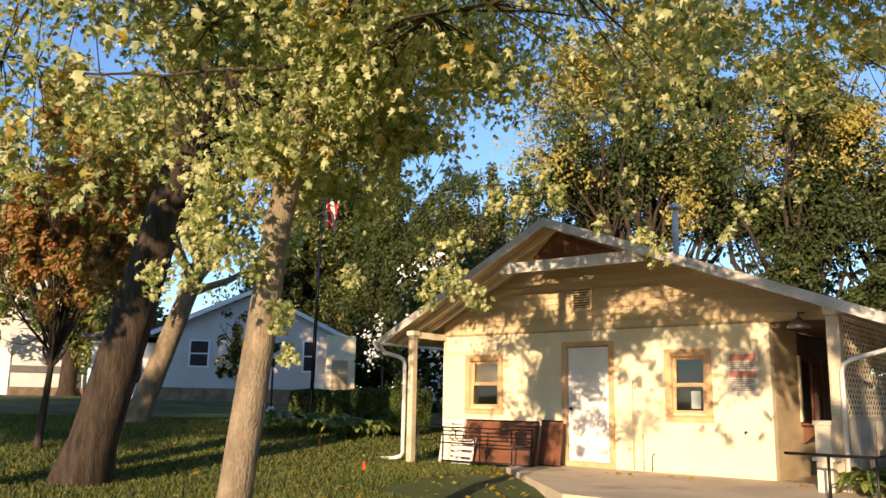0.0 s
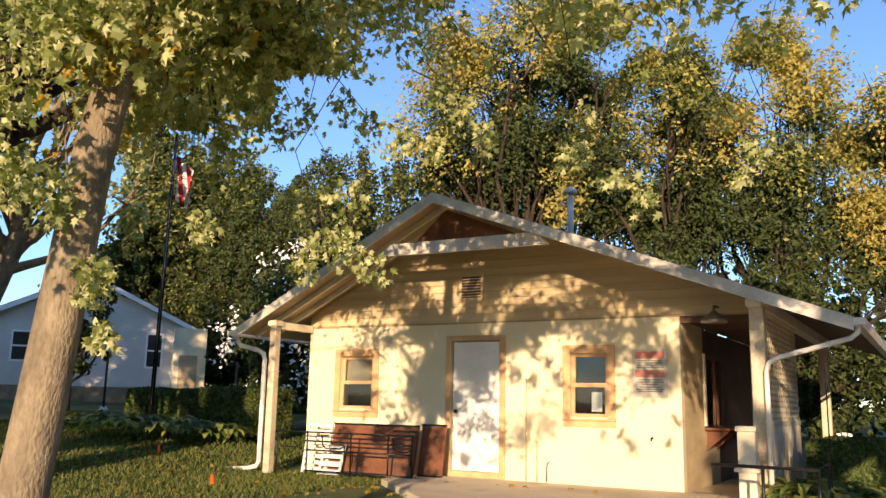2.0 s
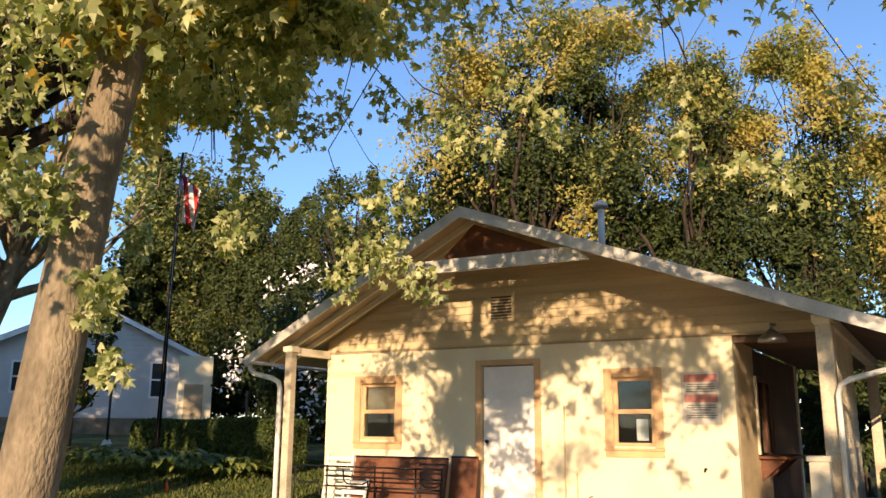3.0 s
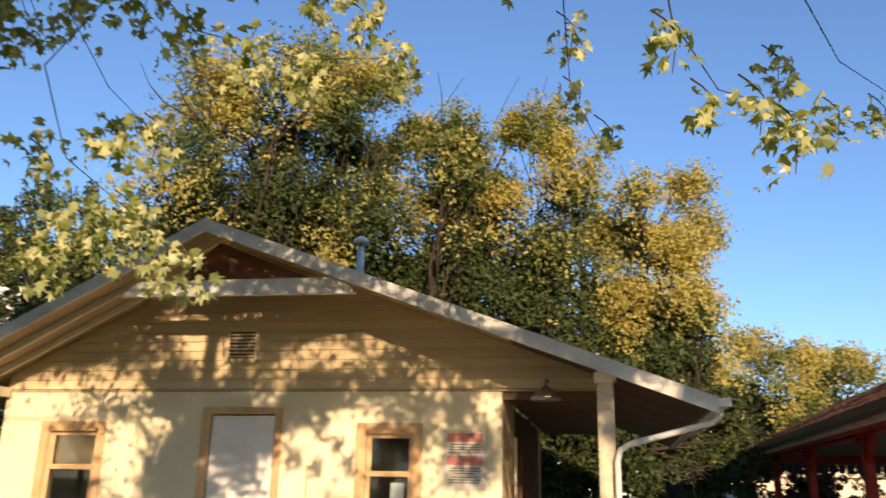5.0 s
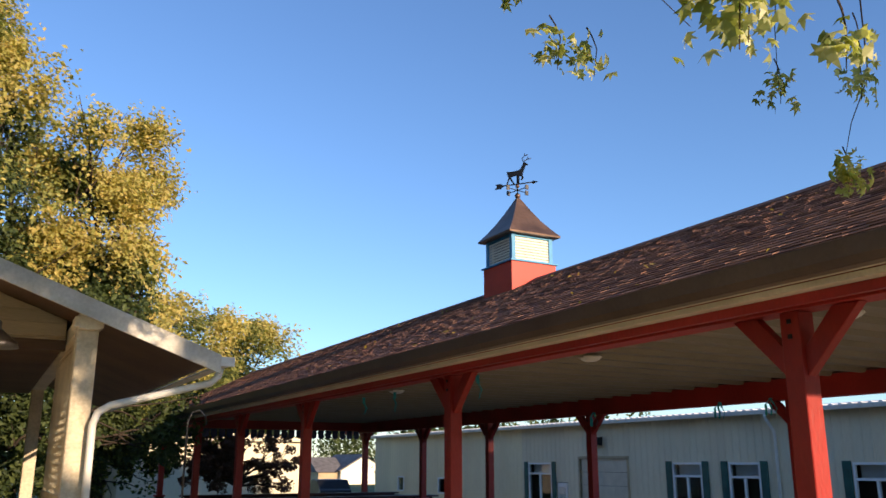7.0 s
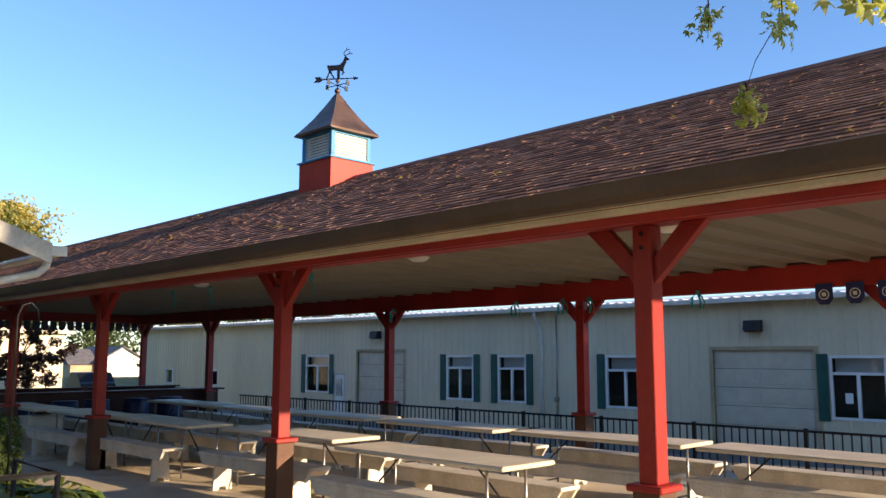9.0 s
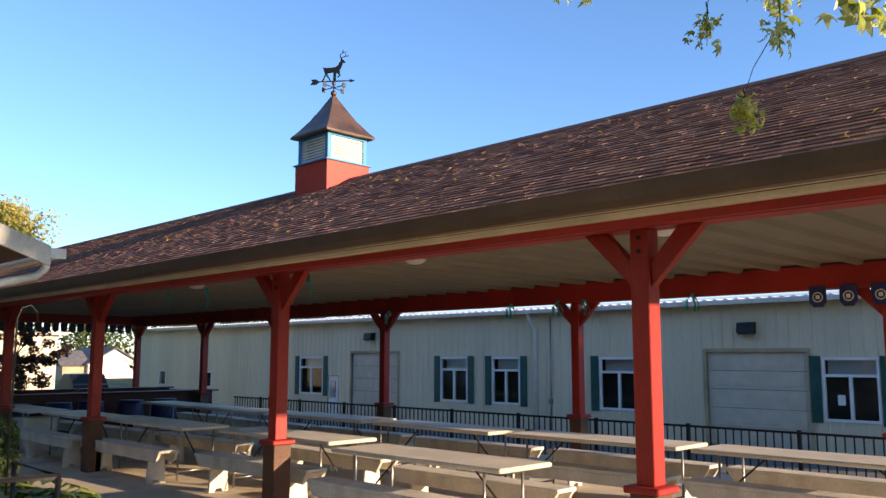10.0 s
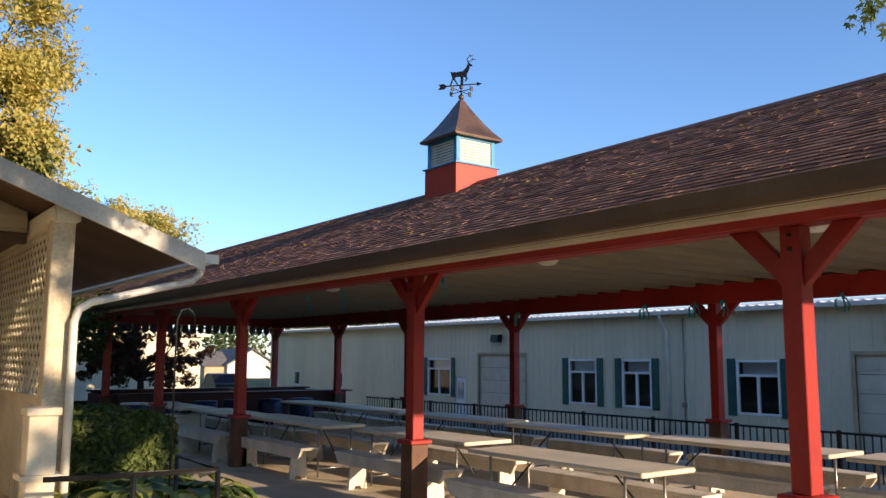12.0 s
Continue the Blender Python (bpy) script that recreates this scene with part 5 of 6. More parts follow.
    # long thin twigs that carry the hanging sprays
    for pts in (((-0.66, 6.80, 3.02), (-0.70, 6.72, 3.16), (-0.78, 6.56, 3.30), (-0.98, 6.42, 3.62), (-1.5, 6.1, 4.1)), ((-1.12, 6.75, 3.30), (-1.22, 6.66, 3.48), (-1.4, 6.45, 3.75), (-1.9, 6.1, 4.15)),
                ((-2.66, 5.72, 2.74), (-2.86, 5.78, 2.86), (-3.0, 5.62, 3.02), (-3.06, 5.45, 3.3), (-3.3, 5.2, 3.8)), ((-2.2, 6.2, 2.98), (-2.35, 6.3, 3.2), (-2.5, 6.2, 3.5), (-2.9, 5.6, 4.16)),
                ((-4.94, 6.40, 2.52), (-5.2, 6.42, 2.74), (-5.6, 6.40, 3.05), (-5.75, 6.35, 3.5), (-5.5, 6.6, 4.2)), ((-5.2, 6.42, 3.16), (-5.45, 6.42, 3.4), (-5.7, 6.4, 3.8), (-5.5, 6.3, 4.2)), ((-4.08, 6.40, 3.42), (-4.5, 6.42, 3.46), (-5.05, 6.42, 3.66), (-5.5, 6.5, 4.15)), ((-3.2, 6.4, 2.9), (-3.34, 6.40, 3.2), (-3.36, 6.36, 3.6), (-3.2, 5.6, 4.16))):
        v = [Vector(q) - B for q in pts]
        part("hanging_twig", made(tube, v, [0.0014 + 0.0008 * i for i in range(len(v))], 5, False), M_BARKD, t)
    cs, ns, sz = [], [], []
    for p in cl:
        n = rng.integers(16, 28)
        q = p + np.clip(rng.normal(size=(n, 3)), -1.9, 1.9) * (0.17, 0.17, 0.12)
        cs.append(q), ns.append(rng.normal(size=(n, 3)) * 0.75 + (0.15, -0.35, 0.45)), sz.append(0.062 + 0.045 * rng.random(n))
    crown_n = sum(len(q) for q in cs)
    for p, r, n in sprays:
        n = int(n * 2.2)
        q = np.array(p) + np.clip(rng.normal(size=(n, 3)), -1.7, 1.7) * (r * 0.31, r * 0.31, r * 0.38)
        cs.append(q), ns.append(rng.normal(size=(n, 3)) * 0.7 + (0.15, -0.4, 0.3)), sz.append((0.038 if p[0] > -3.6 else 0.052) + 0.03 * rng.random(n))
    cs, ns, sz = np.concatenate(cs) - np.array(B), np.concatenate(ns), np.concatenate(sz)
    stay = open_view(cs + np.array(B), rng) | (np.arange(len(cs)) >= crown_n)
    hung = (np.arange(len(cs)) < crown_n)[stay]
    cs, ns, sz = cs[stay], ns[stay], sz[stay]
    patch = np.array([noise.noise(Vector(c) * 0.9 + Vector((5, 1, 2))) for c in cs])
    gold = (patch > 0.30) & (rng.random(len(cs)) < 0.45) & hung
    # leaves near the first two sprays get sunlight painted in as a paler colour
    pale = np.zeros(len(cs), bool)
    for q in SUNLIT[:2]:
        pale |= np.linalg.norm(cs + np.array(B) - np.array(q), axis=1) < 0.2
    gold &= ~pale
    leaves("crown_pale", cs[pale], ns[pale], sz[pale], M_LEAFSUN, t, True, 7, 0.9)
    leaves("crown", cs[~gold & ~pale], ns[~gold & ~pale], sz[~gold & ~pale], M_LEAF, t, True, 5, 1.4)
    leaves("crown_golden", cs[gold], ns[gold], sz[gold], M_LEAFY, t, True, 6, 0.9)
path_maple()

# ---- hedges and beds ----
def hedge(x0, x1, y0, y1, z0, z1, label, seed, leaf=0.045, n=9000):
    rng = np.random.default_rng(seed)
    c = np.array(((x0 + x1) / 2, (y0 + y1) / 2, z0))
    h = thing("hedge", label, "hedge", tuple(c))
    hx, hy, hz = (x1 - x0) / 2, (y1 - y0) / 2, z1 - z0
    bm = bmesh.new()
    box(bm, -hx + 0.09, hx - 0.09, -hy + 0.09, hy - 0.09, 0, hz - 0.09)
    bmesh.ops.bevel(bm, geom=bm.edges[:], offset=0.08, segments=2, affect="EDGES")
    part("inner_mass", bm, M_LEAFD, h)
    u = rng.random((n, 3)) * 2 - 1
    f = rng.integers(0, 5, n)
    for i, (ax, sg) in enumerate(((0, -1), (0, 1), (1, -1), (1, 1), (2, 1))):
        u[f == i, ax] = sg
    nrm = np.zeros((n, 3))
    for i, (ax, sg) in enumerate(((0, -1), (0, 1), (1, -1), (1, 1), (2, 1))):
        nrm[f == i, ax] = sg
    # rounded corners, uneven skin
    r = np.maximum(1, np.abs(u).max(1) ** 0) * (1 - 0.05 * (np.abs(u) ** 6).sum(1)[:] * 0.5)
    p = u * r[:, None] * (hx, hy, hz / 2) + (0, 0, hz / 2)
    wob = np.array([noise.noise(Vector(q) * 3.0) for q in p])
    p += nrm * (wob * 0.05 - 0.03 * rng.random(n))[:, None]
    p[:, 2] = np.maximum(p[:, 2], 0.02)
    leaves("foliage", p, nrm + rng.normal(size=(n, 3)) * 0.7, leaf * (0.7 + 0.7 * rng.random(n)), M_HEDGE, h, False, seed)
hz = level(-13.9, 14.4)
hedge(-14.6, -13.1, 13.9, 15.2, hz - 0.02, 1.78, "clipped dark green hedge block beside the hut", 41, 0.07, 9000)
hedge(-17.6, -15.6, 14.5, 15.7, level(-16, 14) - 0.02, 1.75, "clipped dark hedge under the flagpole", 42, 0.07, 7000)
hedge(-12.6, -11.6, 15.5, 17.5, 0.3, 1.2, "low dark hedge beside the hut wall", 45, 0.07, 4000)
hedge(-2.95, -1.95, 12.9, 15.6, 0.0, 1.18, "clipped green hedge beside the porch", 43, 0.05, 12000)

def hosta(x, y, z, r, seed, label="clump of broad yellow-green hosta leaves"):
    rng = np.random.default_rng(seed)
    h = thing("hosta_plant", label, "plant", (x, y, z), "hosta plants")
    n = 46
    a = rng.random(n) * math.tau
    rr = r * (0.15 + 0.85 * rng.random(n) ** 0.6)
    vs, fs = [], []
    for i in range(n):
        d, s = np.array((math.cos(a[i]), math.sin(a[i]), 0)), np.array((-math.sin(a[i]), math.cos(a[i]), 0))
        base = d * rr[i] * 0.35
        L, w = 0.20 + 0.12 * rng.random(), 0.055 + 0.035 * rng.random()
        hh = 0.34 * r / 0.4 * (1 - 0.55 * (rr[i] / r) ** 2)
        for u, ww, zz in ((0, 0.15, 0.0), (0.35, 1.0, 0.03), (0.75, 0.7, 0.0), (1.0, 0.05, -0.08)):
            c = base + d * (rr[i] * 0.6 + u * L) + np.array((0, 0, hh + zz))
            vs += [tuple(c - s * w * ww), tuple(c + np.array((0, 0, -0.012))), tuple(c + s * w * ww)]
        k = i * 12
        for j in range(3):
            fs += [(k + j * 3, k + j * 3 + 1, k + j * 3 + 4, k + j * 3 + 3), (k + j * 3 + 1, k + j * 3 + 2, k + j * 3 + 5, k + j * 3 + 4)]
    tagged(soup("foliage", vs, fs, M_HOSTA, h), kind="stuff")
    bm = bmesh.new()
    for i in range(0, n, 3):
        d = Vector((math.cos(a[i]), math.sin(a[i]), 0))
        tube(bm, [Vector((0, 0, -0.03)), d * rr[i] * 0.5 + Vector((0, 0, 0.2 * r / 0.4))], [0.006, 0.004], 4, False)
    part("stem", bm, M_HOSTA, h)
rng0 = np.random.default_rng(4)
for i in range(9):
    x, y = -14.9 + i * 0.2 + 0.1 * rng0.random(), 11.9 + i * 0.22 - 0.5 + 0.3 * rng0.random()
    hosta(x, y, level(x, y) - 0.02, 0.42 + 0.12 * rng0.random(), 60 + i)
for i, (x, y) in enumerate(((-2.75, 11.7), (-2.3, 11.85), (-2.95, 12.2), (-2.5, 12.3), (-2.05, 12.35))):
    hosta(x, y, 0.43 if x < -2.4 and y > 10.3 else 0.38, 0.36, 80 + i, "dark green hosta clump at the porch post")
structure(bx("ground_bed", -2.38, -1.4, 11.2, 16.2, -0.1, 0.40, M_SOIL), "brown mulched bed beside the porch", "bed")

# ---- white house beyond the lawn ----
def house():
    P0, P1 = Vector((-29.9, 18.1, 0)), Vector((-25.6, 23.7, 0))
    ex = (P1 - P0).normalized()
    ang = math.degrees(math.atan2(ex.y, ex.x))
    h = thing("white_house", "white clapboard house with stone foundation and grey roof", "house", (P0.x, P0.y, 1.35))
    h.rotation_euler.z = radians(ang)
    L = (P1 - P0).length
    part("wall", made(prism, ((0.0, 0.55), (L, 0.55), (L, 2.75), (L / 2, 4.35), (0, 2.75)), "y", 0, 8), M_HOUSE, h)
    bx("foundation", -0.03, L + 0.03, -0.04, 7.9, -0.4, 0.548, M_STONE, h, "brown stone foundation")
    for s in (0, 1):
        a = (-0.35, 2.58) if s == 0 else (L + 0.35, 2.58)
        part("roof", made(prism, (a, (L / 2, 4.40), (L / 2, 4.58), (a[0], a[1] + 0.16)), "y", -0.35, 8.3), M_GREYROOF, h, "grey shingled slope")
        bar("rake_board", (a[0], -0.37, a[1] + 0.04), (L / 2, -0.37, 4.46), 0.03, 0.16, M_WHITE, h)
    for i in range(20):
        z = 0.58 + i * 0.18
        half = L / 2 if z < 2.7 else L / 2 * max(0, (4.3 - z) / 1.6)
        if half > 0.2:
            bx("clapboard", L / 2 - half + 0.01, L / 2 + half - 0.01, -0.022, -0.002, z, z + 0.165, M_HOUSE, h)
    for x, z0, z1, w in ((1.1, 1.35, 2.45, 0.8), (5.55, 1.25, 2.55, 0.62)):
        win = bx("window", x, x + w, -0.05, -0.024, z0, z1, M_WHITE, h, "white sash window")
        for zz in (z0 + 0.07, (z0 + z1) / 2 + 0.03):
            bx("pane", x + 0.07, x + w - 0.07, -0.058, -0.051, zz, zz + (z1 - z0) / 2 - 0.1, M_BLACK, win, "dark glass pane")
    pr = bx("porch_box", L - 0.55, L + 0.6, -0.6, 1.2, -0.3, 2.75, M_STUCCO, h, "pale boxed entry porch")
    bx("porch_door", L - 0.35, L + 0.30, -0.63, -0.605, -0.2, 1.75, M_SOFFIT, pr, "weathered tan door")
    # lower wing
    wing = bx("wing_wall", -2.6, -0.01, 0.6, 7.5, -0.2, 2.3, M_HOUSE, h, "white lower wing")
    bx("wing_window", -1.3, -0.7, 0.56, 0.595, 0.7, 1.6, M_BLACK, wing, "dark window")
    bar("wing_roof", (-3.0, 4.0, 2.5), (0.4, 4.0, 2.62), 7.6, 0.12, M_GREYROOF, h, "low grey roof of the wing")
house()
def garage_house():
    h = thing("white_garage", "large white sided garage with steep grey roof", "garage", (-39.2, 11.6, 1.45))
    h.rotation_euler.z = radians(62)
    part("wall", made(prism, ((-3, 0.4), (7.3, 0.4), (7.3, 4.6), (2.1, 8.2), (-3, 4.6)), "y", 0, 9), M_HOUSE, h)
    bx("foundation", -3.05, 7.35, -0.05, 8.9, -0.5, 0.398, M_STONE, h, "brown stone foundation")
    for s in (-1, 1):
        part("roof", made(prism, ((2.1 + s * 5.7, 4.2), (2.1, 8.2), (2.1, 8.45), (2.1 + s * 5.7, 4.42)), "y", -0.4, 9.4), M_GREYROOF, h, "steep grey slope")
    bx("garage_door", 1.6, 4.4, -0.06, -0.01, -0.3, 2.1, M_WHITE, h, "white garage door")
    bx("band", -3.0, 7.3, -0.05, -0.005, 1.0, 1.3, M_GREYROOF, h, "dark band over the foundation")
garage_house()

# flagpole with the flag hanging
def flagpole():
    x, y = -16.2, 14.1
    p = thing("flagpole", "slim dark flagpole on the lawn bed", "flagpole", on(x, y))
    pipe("pole", [(0, 0, 0), (0.12, 0.0, 6.6)], [0.055, 0.03], M_BLACK, p)
    pipe("halyard", [(0.07, -0.06, 0.5), (0.18, -0.05, 6.4)], 0.008, M_STEEL, p, "", 4)
    f = thing("flag", "limp flag with red and white stripes", "flag", (x + 0.12, y, 6.05))
    for i in range(9):
        bm = bmesh.new()
        cols, rows = 8, 5
        grid = [[None] * (rows + 1) for _ in range(cols + 1)]
        for a in range(cols + 1):
            for b in range(rows + 1):
                u = (i + b / rows) / 9
                v = a / cols
                grid[a][b] = bm.verts.new((0.04 + u * 0.55, 0.10 * math.sin(u * 9 + v * 2.0), 0.95 - v * 0.95 - 0.45 * u))
        for a in range(cols):
            for b in range(rows):
                bm.faces.new((grid[a][b], grid[a + 1][b], grid[a + 1][b + 1], grid[a][b + 1]))
        part("stripe", bm, M_FLAGRED if i % 2 == 0 else M_PAPER, f)
    bm = bmesh.new()
    vs = [bm.verts.new(v) for v in ((0.03, -0.02, 0.96), (0.03, -0.02, 0.55), (0.22, -0.13, 0.42), (0.22, -0.13, 0.80))]
    bm.faces.new(vs)
    part("canton", bm, M_FLAGBLUE, f, "dark blue canton")
flagpole()
def lamp_post(x, y):
    l = thing("lamp_post", "short black garden lamp post", "lamp", on(x, y))
    pipe("pole", [(0, 0, 0), (0, 0, 1.5)], 0.03, M_BLACK, l)
    part("lantern", made(prism, ((-0.05, 0), (0.05, 0), (0.10, 0.22), (0, 0.34), (-0.10, 0.22)), "y", -0.08, 0.08), M_WHITE, l, "white lantern head")
lamp_post(-15.2, 15.6)
lamp_post(-18.4, 14.6)
for x, y in ((-10.2, 10.1), (-12.9, 11.5)):
    m = thing("marker_flag", "small orange survey marker in the grass", "marker", on(x, y), "survey markers")
    pipe("wire", [(0, 0, 0), (0, 0, 0.14)], 0.004, M_STEEL, m)
    part("tip", made(prism, ((-0.03, 0.02), (0.04, 0.04), (0.01, 0.17), (-0.02, 0.15)), "y", -0.01, 0.01), M_ORANGE, m)

# ---- hut fittings ----
def hut_window(n, w, y, trim=0.12):
    x0, x1, z0, z1 = w
    g = structure(thing(f"window_hut_{n}", "double-hung window in peach painted trim", "window", (0, y, 0)))
    for a, b, c, d in ((x0 - trim, x0, z0 - 0.02, z1 + trim), (x1, x1 + trim, z0 - 0.02, z1 + trim), (x0, x1, z1, z1 + trim)):
        bx("casing", a, b, -0.028, -0.002, c, d, M_TRIM, g, "", 0.004)
    bx("window_sill", x0 - trim - 0.01, x1 + trim + 0.01, -0.05, 0.02, z0 - 0.05, z0 - 0.021, M_TRIM, g, "", 0.004)
    bx("apron", x0 - trim, x1 + trim, -0.022, -0.002, z0 - 0.14, z0 - 0.052, M_TRIM, g)
    zm = (z0 + z1) / 2
    for nm, a, b, dy in (("lower_sash", z0, zm + 0.02, 0.03), ("upper_sash", zm - 0.02, z1, 0.065)):
        s = bmesh.new()
        for q in ((x0 + 0.002, x0 + 0.05, a, b), (x1 - 0.05, x1 - 0.002, a, b), (x0 + 0.05, x1 - 0.05, a, a + 0.05), (x0 + 0.05, x1 - 0.05, b - 0.05, b)):
            box(s, q[0], q[1], dy, dy + 0.03, q[2], q[3])
        sh = part(nm, s, M_TRIM, g)
        bx("pane", x0 + 0.05, x1 - 0.05, dy + 0.012, dy + 0.018, a + 0.05, b - 0.05, M_CLEARGLASS, sh)
    return g
gl = hut_window(1, WINL, FY)
bx("blind", WINL[0] + 0.05, WINL[1] - 0.05, 0.12, 0.128, 1.87, 2.26, M_SOFFIT, gl, "tan blind behind the upper sash")
gr = hut_window(2, WINR, FY)
bx("notice", -5.78, -5.62, 0.05, 0.054, 1.46, 1.74, M_PAPER, gr, "white paper notice")
dr = structure(thing("door_hut", "white painted flush door in a peach frame", "door", (0, FY, 0)))
bx("leaf", DOOR[0] + 0.03, DOOR[1] - 0.005, 0.012, 0.055, 0.52, 2.50, M_WHITEDOOR, dr, "", 0.003)
for a, b, c, d in ((-8.19, DOOR[0], 0.42, 2.60), (DOOR[1], -7.14, 0.42, 2.60), (DOOR[0], DOOR[1], 2.52, 2.60)):
    bx("frame", a, b, -0.03, -0.002, c, d, M_TRIM, dr, "", 0.004)
bx("threshold", DOOR[0], DOOR[1], -0.035, 0.1, 0.42, 0.515, M_TRIM, dr, "peach painted kick board")
bm = bmesh.new()
bmesh.ops.create_uvsphere(bm, u_segments=12, v_segments=8, radius=0.032, matrix=Matrix.Translation((-8.0, -0.03, 1.42)))
part("knob", bm, M_BLACK, dr, "dark round knob", 0, True)
vt = thing("gable_vent", "small square louvred gable vent", "vent", (-7.75, FY - 0.03, 3.37))
for a, b, c, d in ((-0.22, -0.17, -0.22, 0.22), (0.17, 0.22, -0.22, 0.22), (-0.17, 0.17, 0.17, 0.22), (-0.17, 0.17, -0.22, -0.17)):
    bx("frame", a, b, 0.0, 0.012, c, d, M_SIDING, vt)
for i in range(7):
    bar("slat", (-0.17, -0.002, -0.14 + i * 0.046), (0.17, -0.002, -0.14 + i * 0.046), 0.042, 0.010, M_SIDING, vt, "", 0, (0, -0.5, 1))
bx("backing", -0.17, 0.17, 0.0, 0.004, -0.17, 0.17, M_INNERSHADE, vt)
# notice board with unreadable lines as bars
sg = thing("wall_sign", "weathered grey sign with red bands and small print", "sign", (-4.895, FY - 0.012, 2.005))
bx("panel", -0.25, 0.25, -0.004, 0.008, -0.335, 0.335, M_SIGN, sg)
for z0, z1 in ((0.205, 0.305), (-0.055, 0.045)):
    bx("band", -0.21, 0.21, -0.008, -0.0045, z0, z1, M_SIGNRED, sg, "faded red band")
rs = random.Random(5)
for z in (0.175, 0.145, 0.115, 0.085, -0.09, -0.12, -0.15, -0.19, -0.22, -0.25):
    w = 0.11 + 0.09 * rs.random()
    bx("text_line", -w, w, -0.007, -0.0045, z - 0.006, z + 0.006, M_PRINT, sg)
for x, z1 in ((-6.79, 1.93), (-6.615, 1.02), (-6.46, 0.72)):
    c = thing("wall_conduit", "thin painted conduit on the hut wall", "conduit", (x, FY - 0.02, 0.44), "hut conduits")
    pts = [(0, 0, 0), (0, 0, z1 - 0.44)] if x < -6.5 else [(0, 0, 0), (0, 0, z1 - 0.50), (0.02, -0.01, z1 - 0.45), (0.06, -0.01, z1 - 0.44)]
    pipe("pipe", pts, 0.012, M_SIDING if x < -6.5 else M_STEEL, c)
sp = thing("wall_tap", "small dark tap stub on the hut wall", "tap", (-4.88, FY - 0.02, 1.12))
pipe("spout", [(0, 0.02, 0), (0, -0.05, 0), (0, -0.06, -0.03)], 0.015, M_BLACK, sp)
# chimney pipe
ch = thing("roof_vent_pipe", "grey metal flue pipe with cap on the hut roof", "flue", (-7.0, 15.4, roofz(-7.0) - 0.2))
pipe("pipe", [(0, 0, 0), (0, 0, 1.15)], 0.06, M_FASCIA, ch)
pipe("cap", [(0, 0, 1.2), (0, 0, 1.27), (0, 0, 1.33)], [0.13, 0.12, 0.03], M_FASCIA, ch)
pipe("cap_stem", [(0, 0, 1.15), (0, 0, 1.21)], 0.03, M_STEEL, ch)
# gutters and downspouts of the hut
for nm, x, s, z in (("gutter_hut_west", EL, -1, EZL), ("gutter_hut_east", ER, 1, EZR)):
    bm = bmesh.new()
    prism(bm, [(x + s * a, z + b) for a, b in ((-0.01, -0.10), (0.08, -0.10), (0.12, -0.02), (0.11, -0.02), (0.07, -0.085), (-0.01, -0.085))], "y", 11.88, BACK)
    box(bm, *sorted((x - s * 0.01, x + s * 0.12)), 11.865, 11.879, z - 0.10, z - 0.02)
    structure(part(nm, bm, M_PVC), "white metal gutter along the hut eave", "gutter")
dw = thing("downspout", "white downspout bending along the ground from the hut corner", "downspout", (-11.1, 12.0, 0.2), "hut downspouts")
pipe("pipe", [(-0.66, 0, 2.40), (-0.64, 0, 2.32), (-0.55, 0, 2.24), (-0.2, 0.04, 2.16), (-0.08, 0.05, 2.10), (-0.04, 0.05, 2.0), (-0.04, 0.05, 0.34), (-0.08, 0.04, 0.27), (-0.25, 0.0, 0.22), (-1.4, -0.25, 0.15)], 0.042, M_PVC, dw)
de = thing("downspout", "white downspout crossing to the porch post", "downspout", (-3.18, 12.0, 0.4), "hut downspouts")
pipe("pipe", [(1.02, 0.05, 2.10), (1.0, 0.04, 2.02), (0.93, 0.02, 1.96), (0.12, 0.0, 1.74), (0.03, 0.0, 1.68), (0.0, 0.0, 1.58), (0.0, 0.0, 0.03)], 0.032, M_PVC, de)
# porch lamp
pl = thing("porch_lamp", "grey metal dish lamp under the porch roof", "lamp", (-3.94, 12.80, 2.66))
pipe("shade", [(0, 0, 0.16), (0, 0, 0.13), (0, 0, 0.05), (0, 0, 0.0)], [0.03, 0.06, 0.16, 0.175], M_STEEL, pl, "", 18)
pipe("stem", [(0, 0, 0.16), (0, 0, 0.22), (0, 0.235, 0.24)], 0.02, M_STEEL, pl)
# hatch counter with bracket, door frame inside the porch
hc = thing("serving_shelf", "brown timber serving shelf with angled brackets", "shelf", (HX1, 14.92, 1.26))
bx("board", 0.0, 0.42, -0.60, 0.75, -0.04, 0.0, M_RUST, hc, "", 0.005)
for y in (-0.5, 0.1, 0.65):
    part("bracket", made(prism, ((0.002, -0.34), (0.002, -0.042), (0.34, -0.042)), "y", y, y + 0.04), M_RUST, hc)
hf = thing("hatch_frame", "dark framed serving hatch", "hatch", (HX1, 14.97, 1.28))
for a, b, c, d in ((-0.65, -0.58, 0, 1.07), (0.57, 0.63, 0, 1.07), (-0.58, 0.57, 1.0, 1.07), (-0.04, 0.04, 0, 1.0)):
    bx("member", 0.0, 0.03, a, b, c, d, M_RUST if a > -0.6 else M_CREAM, hf)
# lattice screen on the porch side
la = thing("lattice_screen", "cream diagonal lattice screen with board skirt on the porch", "lattice", (-3.28, 12.24, 0.44))
